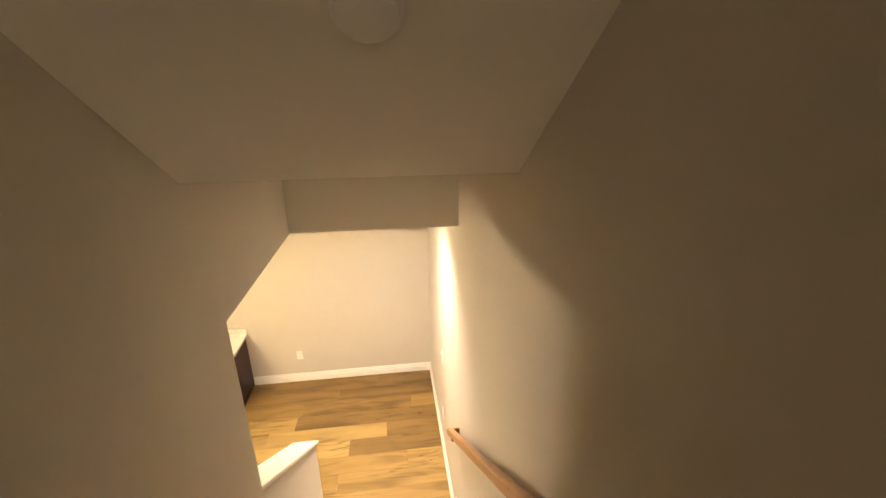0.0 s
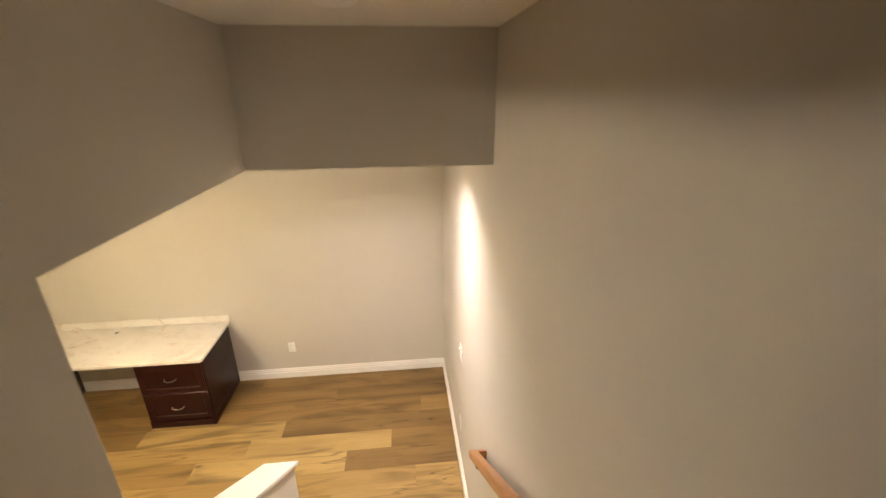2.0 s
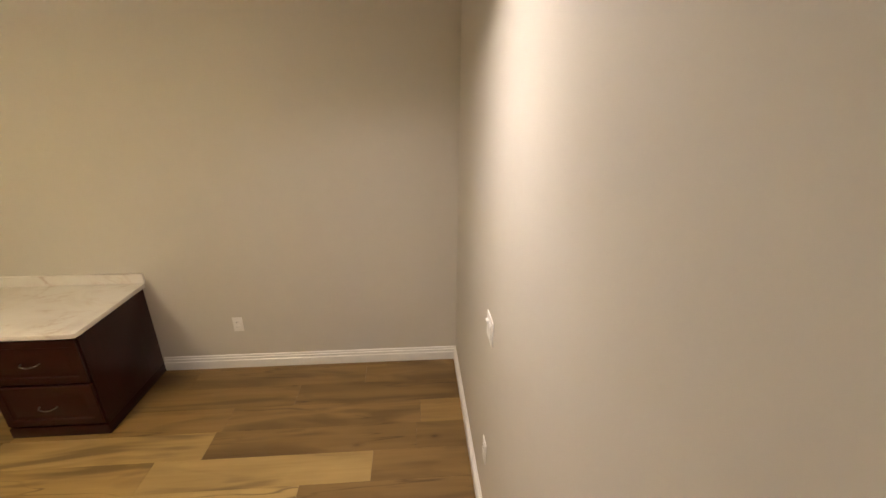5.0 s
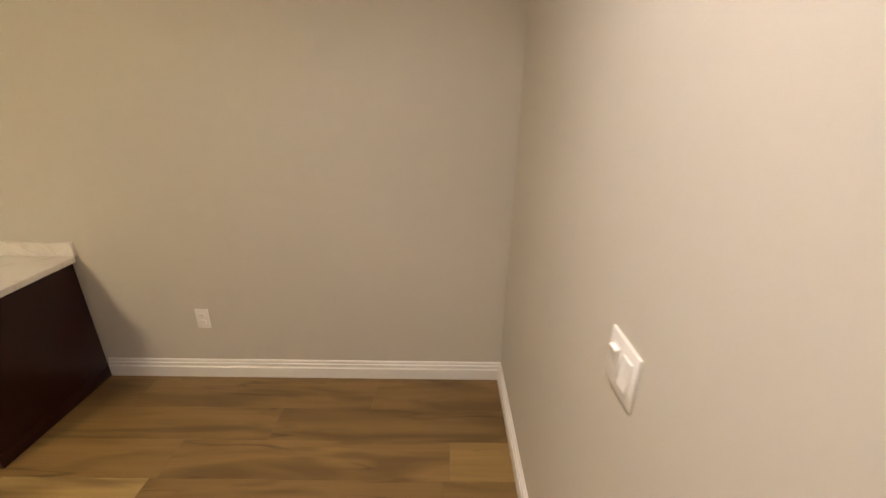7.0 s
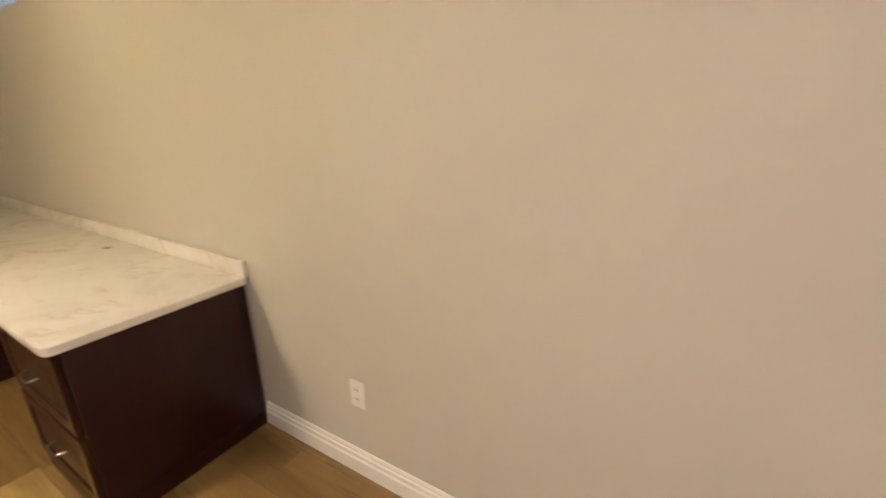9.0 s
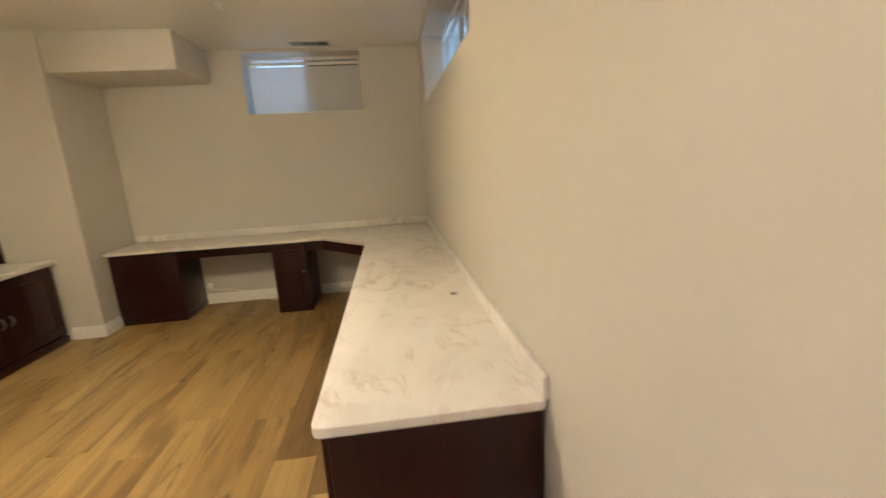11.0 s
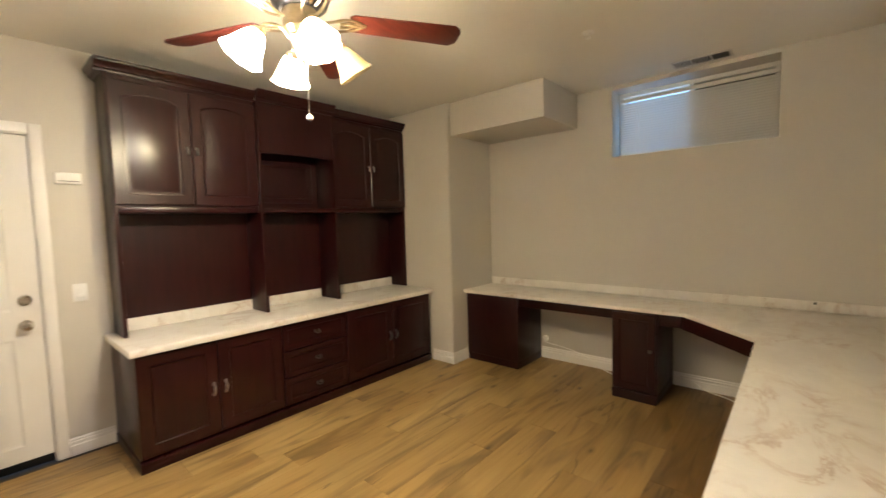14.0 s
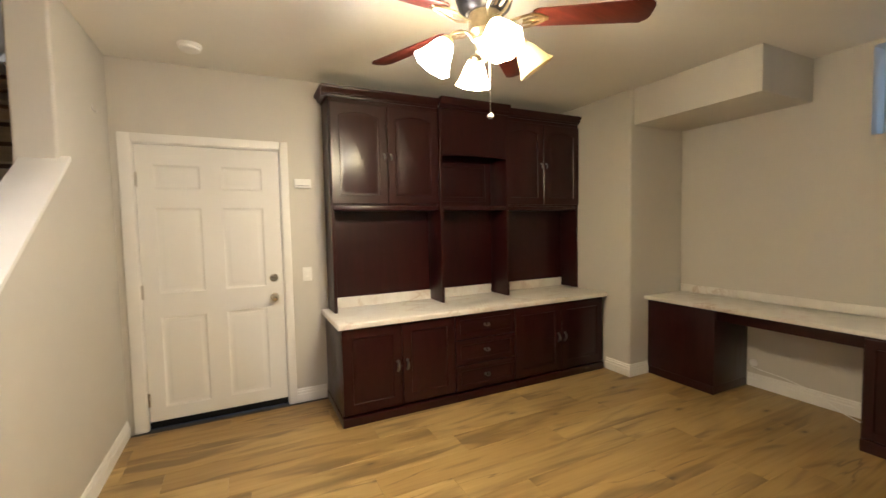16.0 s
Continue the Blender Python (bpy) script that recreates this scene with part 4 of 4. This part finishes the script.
# ---- wall unit: base cabinets, counter, upper cabinets ----
HY = -3.372
HX = (-2.522, -3.415, -3.99, -5.012)
for i, label in enumerate(("dark cherry two-door base cabinet at the open end", "dark cherry three-drawer base cabinet between door cabinets", "dark cherry two-door base cabinet beside the column")):
    x1, x0 = HX[i], HX[i + 1] + 0.001
    ob = thing("base_cabinet", ((x0 + x1) / 2, -3.64, 0), label, "cabinet", "base cabinets")
    part("body", box(x0, x1, YS + 0.018, HY, 0.065, 0.699, 0.002), CHERRY, ob)
    part("plinth", box(x0, x1 + (0.008 if i == 0 else 0), YS + 0.018, HY + 0.03, 0, 0.064, 0.004), CHERRYX, ob)
    w = x1 - x0
    if i == 1:
        for lo, hi in ((0.08, 0.28), (0.287, 0.487), (0.494, 0.693)):
            m = facing((x1 - 0.004, HY, lo), (0, 1, 0))
            d = part("drawer_front", panel_front(w - 0.008, hi - lo, m, 0.02, 0.04), CHERRYX, ob)
            part("handle", drop_pull(m @ pose((w - 0.008) / 2, 0.02, (hi - lo) / 2)), PEWTER, d, "cast pewter cup pull")
    else:
        for k in range(2):
            dw = w / 2 - 0.004
            m = facing((x1 - 0.002 - k * w / 2, HY, 0.08), (0, 1, 0))
            d = part("cabinet_door", panel_front(dw, 0.613, m, 0.02, 0.07), CHERRY, ob)
            hx = dw - 0.035 if k == 0 else 0.035
            pts = curve_points([(hx, 0.02, 0.265), (hx, 0.034, 0.27), (hx, 0.039, 0.299), (hx, 0.034, 0.328), (hx, 0.02, 0.333)], 4)
            bm = tube([m @ p for p in pts], [0.004, 0.006, 0.006, 0.006, 0.007, 0.009, 0.010, 0.012, 0.012, 0.012, 0.010, 0.009, 0.007, 0.006, 0.006, 0.006, 0.004], 8)
            for z in (0.265, 0.333):
                add_lathe(bm, [(0.013, 0), (0.012, 0.004), (0.005, 0.006)], m @ pose(hx, 0.02, z, -90), 10)
            part("handle", bm, PEWTER, d, "twisted pewter pull")

ZH = 0.742
ctr = thing("counter", (-3.78, -3.63, 0.70), "white marble-look laminate counter on the base cabinets", "worktop")
part("slab", box(-5.048, -2.495, YS + 0.002, -3.325, 0.70, ZH, 0.006, 3), MARBLE, ctr)
UX = (-2.552, -3.475, -4.15, -5.049)
YF, YC = -3.712, -3.674
for a, b in ((UX[0] - 0.03, UX[1]), (UX[1] - 0.03, UX[2] + 0.03), (UX[2], UX[3] + 0.03)):
    part("backsplash", box(b, a, YS + 0.03, YS + 0.05, ZH + 0.0005, ZH + 0.085, 0.002), MARBLE, ctr)

hutch = thing("hutch", (-3.82, -3.8, ZH), "tall dark cherry hutch with panelled doors and crown", "hutch")
part("back_panel", box(UX[3], UX[0], YS + 0.004, YS + 0.028, ZH + 0.001, 2.40), CHERRY, hutch)
for i, (x, y) in enumerate(((UX[0], YF), (UX[1] + 0.012, YC), (UX[2] + 0.012, YC), (UX[3] + 0.024, YF))):
    part("upright", box(x - 0.024, x, YS + 0.029, y, ZH + 0.001, 2.40, 0.002), CHERRY, hutch)
ZU = 1.542
for i in range(3):
    a, b, y = UX[i] - 0.025, UX[i + 1] + 0.013, YC if i == 1 else YF
    if i == 2:
        b = UX[3] + 0.025
    if i > 0:
        a = UX[i] - 0.013
    part("bottom_shelf", box(a, b, YS + 0.029, y - 0.002, ZU, ZU + 0.035, 0.002), CHERRYX, hutch)
    if i != 1:
        part("face_frame", box(a, b, y - 0.02, y - 0.001, ZU + 0.036, 2.399), CHERRY, hutch)
        x1, x0 = UX[i] - (0.004 if i == 0 else -0.012), UX[i + 1] + (0.014 if i == 0 else 0.004)
        w = (x1 - x0) / 2
        for k in range(2):
            m = facing((x1 - k * w - 0.002, y, ZU + 0.05), (0, 1, 0))
            d = part("cabinet_door", panel_front(w - 0.004, 2.365 - ZU - 0.05, m, 0.021, 0.066, 0.034), CHERRY, hutch)
            hx = w - 0.03 if k == 0 else 0.028
            bm = lathe([(0.011, 0), (0.01, 0.004), (0.004, 0.008)], m @ pose(hx, 0.021, 0.395, -90), 10)
            add_tube(bm, [m @ Vector(p) for p in ((hx, 0.025, 0.395), (hx, 0.036, 0.39), (hx, 0.038, 0.37), (hx, 0.034, 0.352), (hx, 0.03, 0.348))], [0.004, 0.005, 0.007, 0.006, 0.003], 8)
            part("knob", bm, PEWTER, d, "pewter drop pull")
    else:
        bm = bmesh.new()
        n = 14
        top = [(a + (b - a) * k / n, y - 0.02, 2.005 + 0.012 * (1 - (2 * k / n - 1) ** 2)) for k in range(n + 1)]
        add_prism(bm, [(a, y - 0.02, 2.399)] + top + [(b, y - 0.02, 2.399)], (0, 0.019, 0))
        part("arched_valance", bm, CHERRY, hutch)
        part("niche_top", box(a, b, YS + 0.029, y - 0.022, 2.08, 2.1), CHERRY, hutch)
        m = facing((a - 0.06, YS + 0.029, ZU + 0.09), (0, 1, 0))
        part("niche_panel", panel_front(a - b - 0.12, 0.36, m, 0.012, 0.04), CHERRY, hutch)
    prof = [(0, 2.40), (0.012, 2.40), (0.016, 2.412), (0.03, 2.418), (0.036, 2.436), (0.052, 2.45), (0.056, 2.462), (0.056, 2.472), (0, 2.472)]
    ca, cb = (UX[0] + 0.05, UX[1] + 0.012) if i == 0 else (UX[1] + 0.012, UX[2] - 0.012) if i == 1 else (UX[2] - 0.012, UX[3])
    lift = 0.012 if i == 1 else 0.0
    bm = prism([(ca, y + d, z + lift * (z > 2.41)) for d, z in prof], (cb - ca, 0, 0))
    part("crown", bm, CHERRYX, hutch, "stepped crown moulding")
bm = prism([(UX[0] + d, YS + 0.004, z) for d, z in prof], (0, YF - YS + 0.02, 0))
part("crown", bm, CHERRYX, hutch)
part("top_board", box(UX[3], UX[0], YS + 0.004, YF - 0.001, 2.4005, 2.415), CHERRY, hutch)

# ---- floor planks ----
PW, PL = 0.204, 1.23
plank_meshes = {}


def plank_mesh(length, tone):
    key = (round(length, 3), tone)
    if key not in plank_meshes:
        bm = box(0, length - 0.0008, 0, PW - 0.0008, -0.008, 0, 0.0008, 1)
        bmesh.ops.recalc_face_normals(bm, faces=bm.faces)
        me = bpy.data.meshes.new("plank")
        bm.to_mesh(me)
        bm.free()
        me.materials.append(PLANKS[tone])
        plank_meshes[key] = me
    return plank_meshes[key]


# joints that differ from the usual random stagger: row -> x of one joint
JOINTS = {2: -0.29, 3: -1.55, 4: -0.573, 5: -0.95, 10: -3.3, 11: -4.163, 13: -3.15}
LIGHT = {(3, -2.78), (4, -1.803), (5, -2.18), (11, -4.163), (11, -2.933), (13, -3.15), (10, -3.3), (12, -3.6)}
TONES = {(4, -3.033): "mid", (2, -0.29): "dark"}
rng = random.Random(11)
y = -0.66 + 3 * PW
for row in range(-1, 19):
    y0 = y - PW * (row + 1)
    stagger = JOINTS.get(row, -PL * rng.random())
    x = stagger - PL * math.ceil((stagger - XW) / PL)
    while x < 0:
        x0, x1 = max(x, XW), min(x + PL, 0.0)
        light = any(row == r_ and abs(x - x_) < 0.05 for r_, x_ in LIGHT)
        # besides real plank tones, room light is painted in by row: north deeper, south lighter
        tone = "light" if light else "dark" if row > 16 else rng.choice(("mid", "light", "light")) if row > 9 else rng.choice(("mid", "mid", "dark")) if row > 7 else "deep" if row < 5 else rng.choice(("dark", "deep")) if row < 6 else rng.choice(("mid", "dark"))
        for (r_, x_), name_ in TONES.items():
            if row == r_ and abs(x - x_) < 0.05:
                tone = name_
        if x1 - x0 > 0.05 and not (y0 < -2.4 and x0 > SX0):
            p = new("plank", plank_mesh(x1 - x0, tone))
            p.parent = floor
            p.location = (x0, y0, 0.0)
        x += PL
